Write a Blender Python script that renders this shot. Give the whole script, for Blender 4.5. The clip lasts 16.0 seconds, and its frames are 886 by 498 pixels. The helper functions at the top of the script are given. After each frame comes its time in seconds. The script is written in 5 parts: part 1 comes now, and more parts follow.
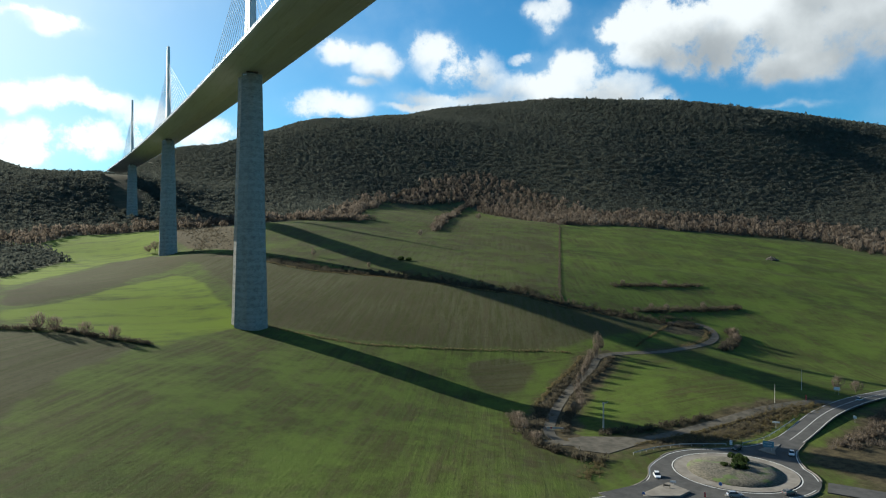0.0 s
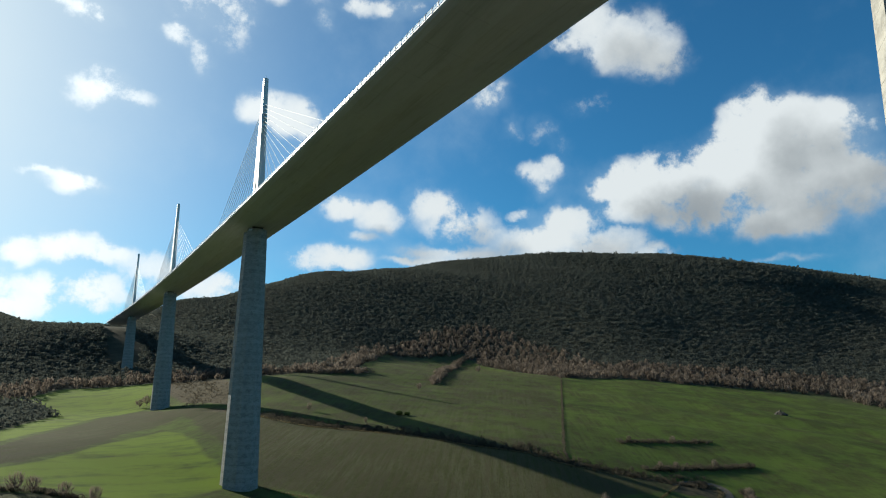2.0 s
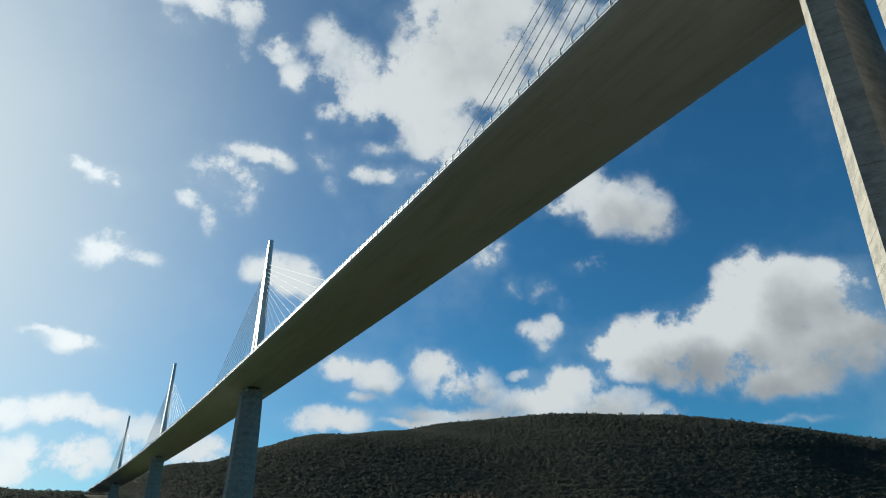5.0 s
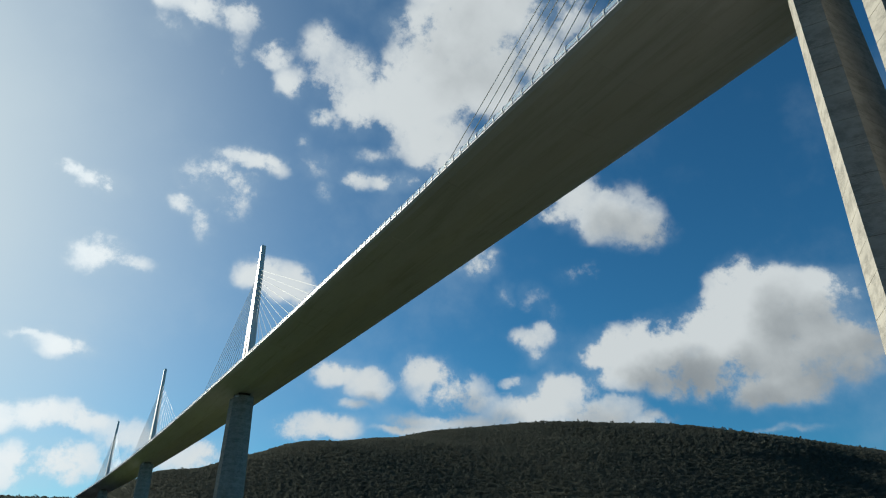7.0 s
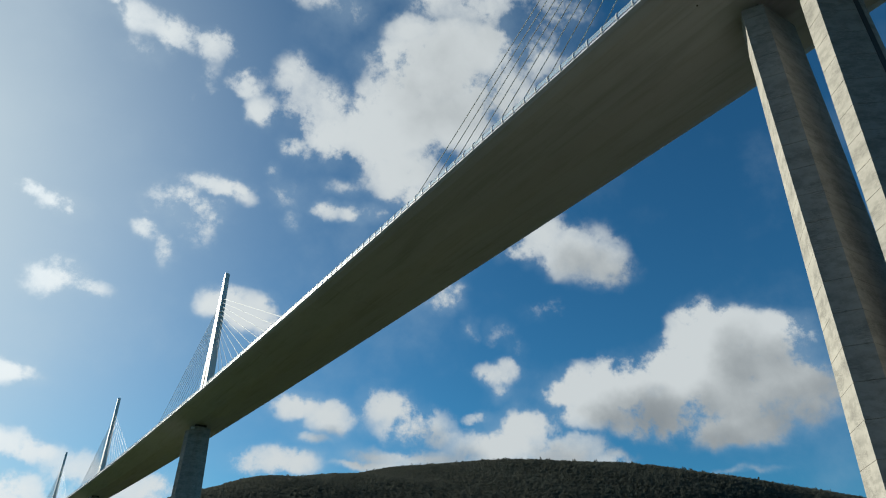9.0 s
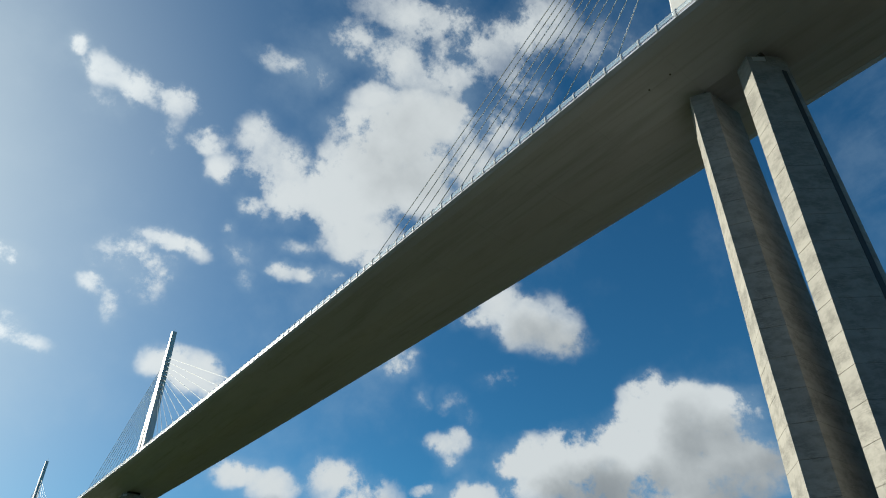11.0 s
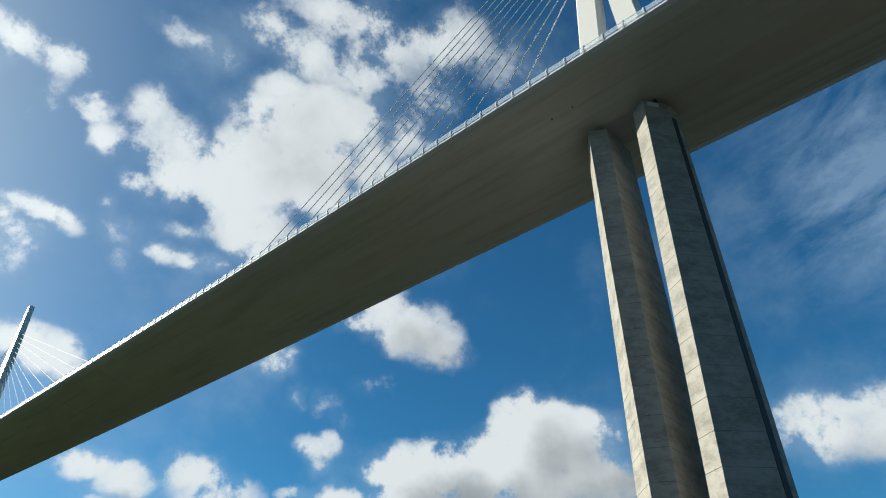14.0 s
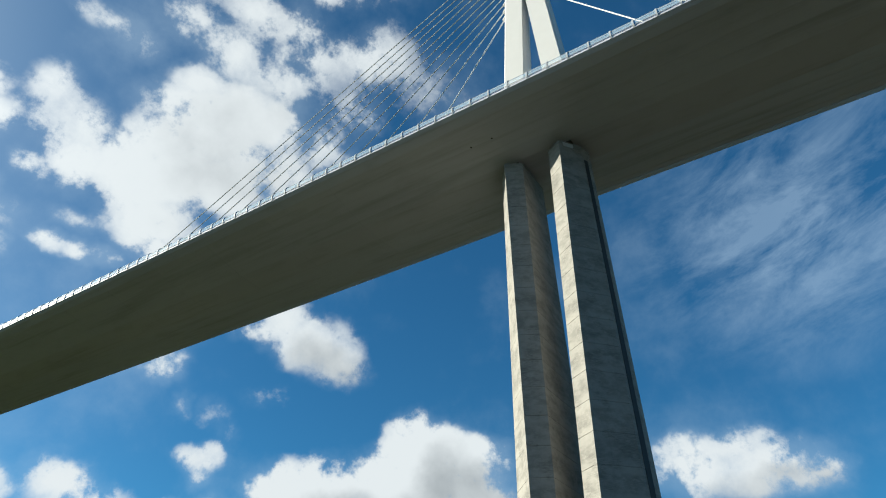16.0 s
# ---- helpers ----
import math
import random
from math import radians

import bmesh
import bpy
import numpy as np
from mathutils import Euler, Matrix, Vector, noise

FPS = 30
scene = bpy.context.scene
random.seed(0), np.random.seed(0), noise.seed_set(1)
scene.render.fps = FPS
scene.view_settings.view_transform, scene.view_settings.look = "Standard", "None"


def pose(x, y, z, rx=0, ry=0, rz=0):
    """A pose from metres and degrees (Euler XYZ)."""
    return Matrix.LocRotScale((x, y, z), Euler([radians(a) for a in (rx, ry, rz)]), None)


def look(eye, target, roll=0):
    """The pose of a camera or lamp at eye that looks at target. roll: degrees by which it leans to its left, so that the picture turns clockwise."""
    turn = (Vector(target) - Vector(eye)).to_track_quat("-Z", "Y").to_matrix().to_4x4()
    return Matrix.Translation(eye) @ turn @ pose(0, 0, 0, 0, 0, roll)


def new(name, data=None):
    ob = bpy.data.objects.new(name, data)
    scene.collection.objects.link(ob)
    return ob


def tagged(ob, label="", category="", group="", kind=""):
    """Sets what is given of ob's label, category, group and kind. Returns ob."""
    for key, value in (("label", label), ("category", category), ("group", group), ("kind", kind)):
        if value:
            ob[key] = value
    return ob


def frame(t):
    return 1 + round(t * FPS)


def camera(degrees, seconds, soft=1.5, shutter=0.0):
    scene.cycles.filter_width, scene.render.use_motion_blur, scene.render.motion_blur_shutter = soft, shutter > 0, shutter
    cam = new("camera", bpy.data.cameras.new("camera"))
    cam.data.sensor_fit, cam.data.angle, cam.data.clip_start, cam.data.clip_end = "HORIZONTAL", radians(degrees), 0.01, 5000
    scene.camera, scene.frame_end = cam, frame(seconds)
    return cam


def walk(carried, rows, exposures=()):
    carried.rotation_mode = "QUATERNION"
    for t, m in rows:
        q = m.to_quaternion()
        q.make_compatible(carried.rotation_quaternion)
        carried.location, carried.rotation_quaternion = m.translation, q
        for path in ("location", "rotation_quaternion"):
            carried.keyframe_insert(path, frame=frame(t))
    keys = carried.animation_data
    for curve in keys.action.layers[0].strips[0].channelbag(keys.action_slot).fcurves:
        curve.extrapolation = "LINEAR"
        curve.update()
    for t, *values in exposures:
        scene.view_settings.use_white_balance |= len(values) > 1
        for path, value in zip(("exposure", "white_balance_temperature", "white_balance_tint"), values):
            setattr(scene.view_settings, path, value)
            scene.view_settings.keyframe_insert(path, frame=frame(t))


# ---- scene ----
# Axes: x across the viaduct, y along it, z up. The pier nearest to the camera stands at x = 0, y = 0.
cam = camera(66.8, 16.0, soft=1.1)
EYE = (-79.6, -31.3, 61.5)
# seconds, turn, tilt, lean
PATH = [(0.0, -27.61, -0.35, -0.25), (0.5, -27.63, 2.42, -0.24), (1.0, -27.64, 6.03, -0.24), (1.5, -27.68, 9.17, -0.23),
        (2.0, -27.66, 12.57, -0.22), (2.5, -27.69, 15.72, -0.22), (3.0, -27.70, 19.08, -0.21), (3.5, -27.71, 22.09, -0.20),
        (4.0, -27.71, 24.12, -0.21), (6.5, -27.85, 26.64, -0.28), (7.0, -28.40, 26.64, -0.30), (7.5, -29.09, 26.67, -0.33),
        (8.0, -29.89, 26.73, -0.36), (8.5, -30.75, 27.43, -0.40), (9.0, -31.64, 29.52, -0.43), (9.5, -32.43, 31.94, -0.44),
        (12.0, -38.79, 35.72, -0.12), (12.5, -40.63, 35.64, -0.13), (13.0, -42.59, 35.67, -0.13), (13.5, -44.68, 35.67, -0.13),
        (14.0, -47.00, 35.68, -0.11), (14.5, -49.20, 35.64, -0.09), (15.0, -51.67, 35.72, -0.06), (15.5, -54.03, 36.19, -0.02),
        (16.0, -56.49, 37.37, 0.03)]
walk(cam, [(t, pose(*EYE, 90 + tilt, lean, turn)) for t, turn, tilt, lean in PATH],
     exposures=[(0.0, 1.2), (1.5, 0.98), (4.0, 0.7), (9.5, 0.56), (12.0, 0.73), (14.0, 0.84), (16.0, 0.95)])

# ---- light ----
SUN_AZ, SUN_EL = 29.2, 21.0  # the sun stands left of the viaduct's line, over the far hills
sun_way = Vector((-math.sin(radians(SUN_AZ)) * math.cos(radians(SUN_EL)), math.cos(radians(SUN_AZ)) * math.cos(radians(SUN_EL)),
                  math.sin(radians(SUN_EL))))
sun_data = bpy.data.lights.new("sun", "SUN")
sun_data.energy, sun_data.angle, sun_data.color = 5.0, radians(0.53), (0.97, 0.94, 0.80)
sun = new("sun", sun_data)
sun.matrix_world = look(sun_way * 800, (0, 0, 0))

world = bpy.data.worlds.new("sky")
scene.world = world
world.use_nodes = True
wn, wl = world.node_tree.nodes, world.node_tree.links


def settle(n, s):
    """Sets the choices of a shader node."""
    if "operation" in s:
        n.operation = s["operation"]
    if "use_clamp" in s:
        n.use_clamp = s["use_clamp"]
    if "sky_type" in s:
        n.sky_type = s["sky_type"]
    if "sun_disc" in s:
        n.sun_disc = s["sun_disc"]
    if "noise_dimensions" in s:
        n.noise_dimensions = s["noise_dimensions"]
    if "interpolation_type" in s:
        n.interpolation_type = s["interpolation_type"]
    if "data_type" in s:
        n.data_type = s["data_type"]
    if "blend_type" in s:
        n.blend_type = s["blend_type"]
    if "attribute_name" in s:
        n.attribute_name = s["attribute_name"]
    return n


def wnode(kind, **settings):
    n = wn.new(kind)
    return settle(n, settings)


def wmath(op, a, b=None, c=None, clamp=False):
    n = wnode("ShaderNodeMath", operation=op, use_clamp=clamp)
    for i, v in enumerate((a, b, c)):
        if v is None:
            continue
        if isinstance(v, (int, float)):
            n.inputs[i].default_value = v
        else:
            wl.new(v, n.inputs[i])
    return n.outputs[0]


def wvec(op, a, b):
    n = wnode("ShaderNodeVectorMath", operation=op)
    for i, v in enumerate((a, b)):
        if isinstance(v, tuple):
            n.inputs[i].default_value = v
        else:
            wl.new(v, n.inputs[i])
    return n.outputs["Value"] if op == "LENGTH" else n.outputs[0]


wn.clear()
sky = wnode("ShaderNodeTexSky", sky_type="NISHITA", sun_disc=False)
sky.sun_elevation, sky.sun_rotation = radians(SUN_EL), radians(360 - SUN_AZ)
sky.altitude, sky.air_density, sky.dust_density, sky.ozone_density = 500, 1.0, 0.6, 3.0
coord = wnode("ShaderNodeTexCoord").outputs["Generated"]
split = wnode("ShaderNodeSeparateXYZ")
wl.new(coord, split.inputs[0])
az = wmath("MULTIPLY", wmath("ARCTAN2", wmath("MULTIPLY", split.outputs[0], -1.0), split.outputs[1]), 57.2958)
el = wmath("MULTIPLY", wmath("ARCSINE", split.outputs[2]), 57.2958)
dome = wnode("ShaderNodeCombineXYZ")
wl.new(az, dome.inputs[0])
wl.new(el, dome.inputs[1])


def sky_noise(scale, detail, rough, vector):
    n = wnode("ShaderNodeTexNoise", noise_dimensions="3D")
    n.inputs["Scale"].default_value, n.inputs["Detail"].default_value, n.inputs["Roughness"].default_value = scale, detail, rough
    wl.new(vector, n.inputs["Vector"])
    return n


def sky_step(value, lo, hi):
    n = wnode("ShaderNodeMapRange", interpolation_type="SMOOTHSTEP")
    n.inputs["From Min"].default_value, n.inputs["From Max"].default_value = lo, hi
    wl.new(value, n.inputs[0])
    return n.outputs[0]


# the dome's angles, roughened so that the clouds get billowing rims
billow = sky_noise(9.0, 3.0, 0.5, coord)
shifted = wvec("MULTIPLY", wvec("SUBTRACT", billow.outputs["Color"], (0.5, 0.5, 0.5)), (3.2, 2.6, 0.0))
small = sky_noise(34.0, 3.0, 0.55, coord)
shifted = wvec("ADD", shifted, wvec("MULTIPLY", wvec("SUBTRACT", small.outputs["Color"], (0.5, 0.5, 0.5)), (1.5, 1.2, 0.0)))
dome_v = wvec("ADD", dome.outputs[0], shifted)
sunward_v = wvec("ADD", dome_v, (3.2, 2.6, 0.0))
fray = wmath("SUBTRACT", sky_noise(15.0, 12.0, 0.66, coord).outputs[0], 0.5)
# clouds: azimuth to the left, elevation, half width, half height, all in degrees, then density
CLOUDS_LEFT = [(5.2, 28.4, 1.2, 0.6, 0.95), (3.1, 28.1, 1.9, 0.8, 0.95), (-6.4, 30.8, 2.5, 1.7, 1.00), (-8.8, 29.9, 1.7, 1.6, 0.90),
               (-9.0, 32.8, 2.7, 0.8, 0.90), (-11.4, 32.6, 1.4, 0.7, 0.80), (-4.5, 28.4, 1.2, 0.6, 0.85), (-6.1, 27.3, 0.7, 1.0, 0.75),
               (1.0, 22.9, 2.2, 1.1, 1.00), (-1.4, 22.6, 1.3, 0.6, 0.85), (1.4, 24.1, 1.2, 0.5, 0.75), (-14.3, 35.0, 0.6, 0.6, 0.55),
               (-15.5, 33.3, 1.1, 0.9, 0.42), (-16.0, 31.0, 0.5, 0.7, 0.35)]
CLOUDS_MIDDLE = [(-21.7, 32.4, 1.2, 0.7, 0.90), (-24.2, 32.8, 1.2, 0.6, 0.80), (-24.2, 35.0, 1.5, 0.6, 0.50), (-11.9, 23.5, 2.3, 1.3, 1.10),
                 (-14.3, 23.0, 2.4, 1.4, 1.10), (-15.9, 22.3, 1.5, 0.8, 1.00), (-31.5, 25.4, 1.7, 1.1, 1.00),
                 (-36.0, 18.9, 2.0, 0.9, 1.00), (-37.3, 19.5, 1.1, 0.8, 0.95), (-36.7, 17.6, 0.9, 0.6, 0.70), (-37.0, 22.4, 1.0, 0.7, 0.35),
                 (-38.2, 21.2, 0.6, 0.8, 0.30)]
CLOUDS_SIDE = [(-41.7, 30.4, 2.5, 1.8, 1.15), (-44.1, 29.1, 3.3, 2.0, 1.20), (-46.7, 27.9, 2.2, 2.0, 1.15), (-38.9, 29.1, 2.3, 1.0, 0.95),
               (-37.3, 29.1, 1.2, 0.5, 0.70)]
CLOUDS_HEAP = [(-51.0, 15.6, 4.0, 1.8, 1.60), (-53.6, 20.2, 2.8, 2.9, 1.72), (-56.3, 20.3, 2.8, 2.1, 1.61), (-60.0, 20.3, 2.0, 1.4, 1.49), (-58.8, 18.1, 2.6, 2.5, 1.61),
               (-51.5, 18.3, 3.7, 2.2, 1.61), (-45.9, 17.5, 4.2, 2.0, 1.61), (-42.7, 17.3, 2.1, 1.5, 1.49), (-44.4, 15.5, 3.3, 1.2, 1.38),
               (-56.2, 16.8, 4.9, 3.2, 1.72), (-59.9, 16.2, 2.7, 2.7, 1.49), (-50.2, 14.8, 5.0, 1.4, 1.49), (-55.0, 13.7, 4.3, 1.4, 1.38),
               (-61.5, 15.5, 1.8, 1.6, 0.92)]
CLOUDS_LOW = [(-19.1, 15.9, 2.3, 1.0, 1.15), (-21.8, 15.2, 2.3, 1.2, 1.15), (-27.0, 16.2, 2.1, 1.4, 1.20), (-29.0, 14.9, 3.0, 1.3, 1.20),
              (-31.2, 14.1, 2.0, 0.7, 1.00), (-34.9, 15.4, 1.6, 0.6, 1.10), (-38.6, 14.6, 2.6, 1.4, 1.25), (-35.8, 13.3, 4.4, 1.2, 1.20),
              (-30.2, 12.4, 5.1, 0.8, 1.15), (-41.9, 12.8, 2.8, 1.2, 1.20), (-26.3, 11.8, 3.0, 0.4, 1.00), (-45.1, 12.1, 2.0, 0.6, 1.00),
              (-17.8, 11.7, 3.1, 1.0, 1.15), (-20.5, 13.5, 1.3, 0.3, 0.60)]
CLOUDS_SUNWARD = [(2.5, 15.7, 1.8, 0.8, 0.85), (4.6, 15.9, 1.5, 0.4, 0.70), (1.7, 10.9, 3.2, 1.0, 1.10), (-0.6, 10.5, 2.0, 0.9, 1.10),
                  (5.5, 10.5, 1.4, 1.0, 1.10), (1.8, 7.5, 5.8, 1.4, 1.20), (4.9, 6.5, 2.5, 1.2, 1.20), (-7.8, 9.1, 2.9, 1.5, 1.10),
                  (-3.3, 9.8, 1.9, 1.3, 1.10), (-55.1, 10.4, 1.7, 0.2, 0.50)]
CLOUDS_TOP = [(4.5, 44.4, 1.1, 0.7, 0.90), (1.5, 43.3, 2.0, 1.2, 0.95), (-1.9, 43.1, 2.5, 1.4, 1.00), (-5.5, 43.3, 2.3, 1.2, 1.00),
              (-6.0, 40.4, 1.0, 1.6, 0.40), (0.7, 41.1, 1.7, 0.6, 0.40), (-10.0, 41.3, 1.9, 0.9, 1.00), (-12.3, 39.7, 1.7, 1.2, 1.00),
              (-15.1, 42.5, 2.5, 1.4, 1.05), (-17.5, 40.8, 3.4, 2.0, 1.10), (-19.2, 38.7, 2.5, 2.0, 1.10), (-16.2, 37.2, 1.4, 1.2, 0.80),
              (-19.5, 32.4, 1.5, 0.7, 0.90), (-21.9, 32.5, 0.9, 0.4, 0.70), (-20.9, 34.5, 1.4, 0.5, 0.50)]
CLOUDS_GREAT = [(-26.9, 40.4, 5.8, 3.5, 1.75), (-24.7, 38.8, 3.9, 2.8, 1.62), (-29.1, 44.4, 5.8, 3.0, 1.69), (-32.2, 45.7, 4.2, 2.6, 1.62),
                (-35.8, 45.9, 3.5, 2.1, 1.38), (-27.2, 36.0, 4.1, 2.1, 1.62), (-28.3, 34.1, 1.9, 1.0, 1.38), (-32.8, 40.4, 4.7, 2.5, 1.62),
                (-37.1, 42.5, 4.5, 2.4, 1.25), (-27.3, 47.1, 3.1, 1.2, 1.38), (-41.8, 44.8, 3.3, 1.9, 0.75)]
CLOUDS_CREST = [(-15.6, 49.0, 3.3, 0.7, 0.57), (-19.7, 48.4, 1.9, 1.0, 0.49), (-24.4, 51.7, 3.7, 1.7, 0.78), (-30.1, 50.7, 3.9, 2.3, 0.82),
                (-35.5, 53.8, 5.9, 1.7, 0.82), (-34.9, 49.5, 4.1, 1.7, 0.82), (-39.8, 51.6, 5.2, 2.4, 0.86), (-46.0, 52.4, 4.5, 2.2, 0.82),
                (-49.6, 53.0, 3.5, 2.2, 0.78), (-44.7, 48.4, 3.8, 1.7, 0.66), (-53.4, 51.1, 3.7, 2.0, 0.41), (-57.0, 49.0, 2.6, 1.7, 0.33),
                (-30.4, 54.6, 6.4, 1.2, 0.82), (-37.6, 58.0, 9.9, 2.0, 0.82)]
CLOUDS_FAR = [(-80.4, 19.4, 2.9, 1.0, 1.20), (-77.5, 18.2, 3.8, 1.8, 1.25), (-82.2, 17.6, 3.8, 1.8, 1.25), (-85.5, 16.7, 2.2, 1.3, 1.10),
              (-75.3, 19.5, 1.3, 0.6, 0.80), (-40.8, 24.4, 1.4, 0.8, 0.40), (-34.4, 22.8, 0.7, 0.6, 0.40)]


def lumps(where, clouds):
    """The thickness of a heap of round clouds, one at its middle and nothing at its rim."""
    total = None
    for caz, cel, cw, ch, dens in clouds:
        off = wvec("DIVIDE", wvec("SUBTRACT", where, (caz, cel, 0.0)), (cw * 1.3, ch * 1.3, 1.0))
        near = wnode("ShaderNodeVectorMath", operation="DOT_PRODUCT")
        wl.new(off, near.inputs[0])
        wl.new(off, near.inputs[1])
        lump = wmath("MULTIPLY_ADD", near.outputs["Value"], -dens, dens)
        total = wmath("MAXIMUM", lump, -0.7) if total is None else wmath("SMOOTH_MAX", total, lump, 0.5)
    return total


SMALL_CLOUDS = CLOUDS_LEFT + CLOUDS_MIDDLE + CLOUDS_SUNWARD + CLOUDS_TOP + CLOUDS_GREAT + CLOUDS_CREST
BIG_CLOUDS = CLOUDS_SIDE + CLOUDS_HEAP + CLOUDS_LOW + CLOUDS_FAR
big_mass = lumps(dome_v, BIG_CLOUDS)
mass = wmath("SMOOTH_MAX", lumps(dome_v, SMALL_CLOUDS), big_mass, 0.25)
# towards the sun the heaps have firm, knobbly rims; away from it they fray out
shade_mass = lumps(sunward_v, [c for c in BIG_CLOUDS if c[2] > 1.8 and c[3] > 0.9])
lee = sky_step(wmath("SUBTRACT", shade_mass, big_mass), -0.2, 1.0)
total = wmath("MULTIPLY_ADD", fray, 6.3, wmath("MINIMUM", mass, 1.4))
firm, loose = sky_step(total, -0.08, 0.95), sky_step(total, -0.5, 1.45)
thick = wmath("ADD", wmath("MULTIPLY", firm, wmath("SUBTRACT", 1.0, lee)), wmath("MULTIPLY", loose, lee))
rifts = sky_step(wmath("MULTIPLY_ADD", mass, 0.28, sky_noise(8.0, 9.0, 0.66, coord).outputs[0]), 0.42, 0.86)
rifts = wmath("MAXIMUM", rifts, sky_step(mass, 0.75, 1.3))
thick = wmath("MULTIPLY", wmath("MULTIPLY", thick, sky_step(mass, -0.35, 0.75)), wmath("MULTIPLY_ADD", rifts, 0.55, 0.45))

# thin high streaks over the side away from the sun
along = wmath("ADD", wmath("MULTIPLY", az, -0.97 * 0.07), wmath("MULTIPLY", el, 0.25 * 0.07))
across = wmath("ADD", wmath("MULTIPLY", az, 0.25 * 0.2), wmath("MULTIPLY", el, 0.97 * 0.2))
streak_v = wnode("ShaderNodeCombineXYZ")
wl.new(along, streak_v.inputs[0])
wl.new(across, streak_v.inputs[1])
streak = sky_noise(1.3, 9.0, 0.66, streak_v.outputs[0])
streak.inputs["Distortion"].default_value = 0.3
veil_away = wvec("LENGTH", wvec("DIVIDE", wvec("SUBTRACT", dome_v, (-92.0, 34.0, 0.0)), (20.0, 12.0, 1.0)), (0.0, 0.0, 0.0))
veil = wmath("MULTIPLY", wmath("MULTIPLY", wmath("SUBTRACT", 1.0, veil_away, clamp=True), 1.6), wmath("MULTIPLY", wmath("SUBTRACT", streak.outputs[0], 0.4, clamp=True), 4.0), clamp=True)
# unseen broken cumulus added over the rest of the sky, whitening the fill light
facing = wnode("ShaderNodeVectorMath", operation="DOT_PRODUCT")
wl.new(coord, facing.inputs[0])
facing.inputs[1].default_value = (0.606, 0.673, 0.423)
elsewhere = wmath("SUBTRACT", 1.0, sky_step(facing.outputs["Value"], 0.25, 0.45))
scattered = wmath("MULTIPLY", sky_step(sky_noise(3.2, 8.0, 0.58, coord).outputs[0], 0.6, 0.74), elsewhere)
cover = wmath("MAXIMUM", thick, scattered, clamp=True)
# bright rims towards the sun, greyer bellies away from it
grain = wmath("SUBTRACT", sky_noise(19.0, 7.0, 0.6, coord).outputs[0], 0.5)
folds = wmath("SUBTRACT", sky_noise(6.0, 4.0, 0.5, coord).outputs[0], 0.5)
great_shade = lumps(wvec("ADD", dome_v, (3.5, -1.0, 0.0)), CLOUDS_GREAT)
depth = wmath("ADD", wmath("MULTIPLY_ADD", shade_mass, 0.8, wmath("MULTIPLY", great_shade, 0.42)), wmath("ADD", wmath("MULTIPLY", grain, 0.8), wmath("MULTIPLY", folds, 1.7)))
belly = sky_step(depth, -0.45, 1.7)
tint = wnode("ShaderNodeMix", data_type="RGBA")
tint.inputs["A"].default_value, tint.inputs["B"].default_value = (7.35, 7.95, 8.15, 1), (2.8, 3.2, 3.45, 1)
wl.new(belly, tint.inputs["Factor"])
# clear winter air: a deep blue, with a wide white aureole round the sun
blue = wnode("ShaderNodeMix", data_type="RGBA", blend_type="MULTIPLY")
blue.inputs["Factor"].default_value, blue.inputs["B"].default_value = 1.0, (0.30, 0.92, 1.14, 1)
wl.new(sky.outputs[0], blue.inputs["A"])
toward = wnode("ShaderNodeVectorMath", operation="DOT_PRODUCT")
wl.new(coord, toward.inputs[0])
toward.inputs[1].default_value = tuple(sun_way)
aureole = wmath("MULTIPLY", wmath("POWER", wmath("MAXIMUM", toward.outputs["Value"], 0.0), 8.0), 1.25, clamp=True)
# thin vapour between the clouds
vapour = sky_step(wmath("ADD", sky_noise(4.0, 8.0, 0.6, coord).outputs[0], wmath("MULTIPLY", mass, 0.12)), 0.38, 0.8)
hazy = wnode("ShaderNodeMix", data_type="RGBA")
hazy.inputs["B"].default_value = (5.2, 6.9, 8.2, 1)
wl.new(wmath("MULTIPLY", vapour, 0.3), hazy.inputs["Factor"])
wl.new(blue.outputs["Result"], hazy.inputs["A"])
glow = wnode("ShaderNodeMix", data_type="RGBA")
glow.inputs["B"].default_value = (7.8, 8.9, 9.3, 1)
wl.new(aureole, glow.inputs["Factor"])
wl.new(hazy.outputs["Result"], glow.inputs["A"])
cirrus = wnode("ShaderNodeMix", data_type="RGBA")
cirrus.inputs["B"].default_value = (5.0, 6.9, 8.6, 1)
wl.new(wmath("MULTIPLY", veil, 0.3), cirrus.inputs["Factor"])
wl.new(glow.outputs["Result"], cirrus.inputs["A"])
mixed = wnode("ShaderNodeMix", data_type="RGBA")
wl.new(cover, mixed.inputs["Factor"])
wl.new(cirrus.outputs["Result"], mixed.inputs["A"])
# clouds shine through on the sun's side
lit = wnode("ShaderNodeVectorMath", operation="SCALE")
wl.new(tint.outputs["Result"], lit.inputs[0])
wl.new(wmath("MULTIPLY_ADD", aureole, 0.7, 1.0), lit.inputs["Scale"])
wl.new(lit.outputs[0], mixed.inputs["B"])
back = wnode("ShaderNodeBackground")
back.inputs["Strength"].default_value = 0.055
wl.new(mixed.outputs["Result"], back.inputs["Color"])
wl.new(back.outputs[0], wnode("ShaderNodeOutputWorld").inputs[0])

# ---- materials ----


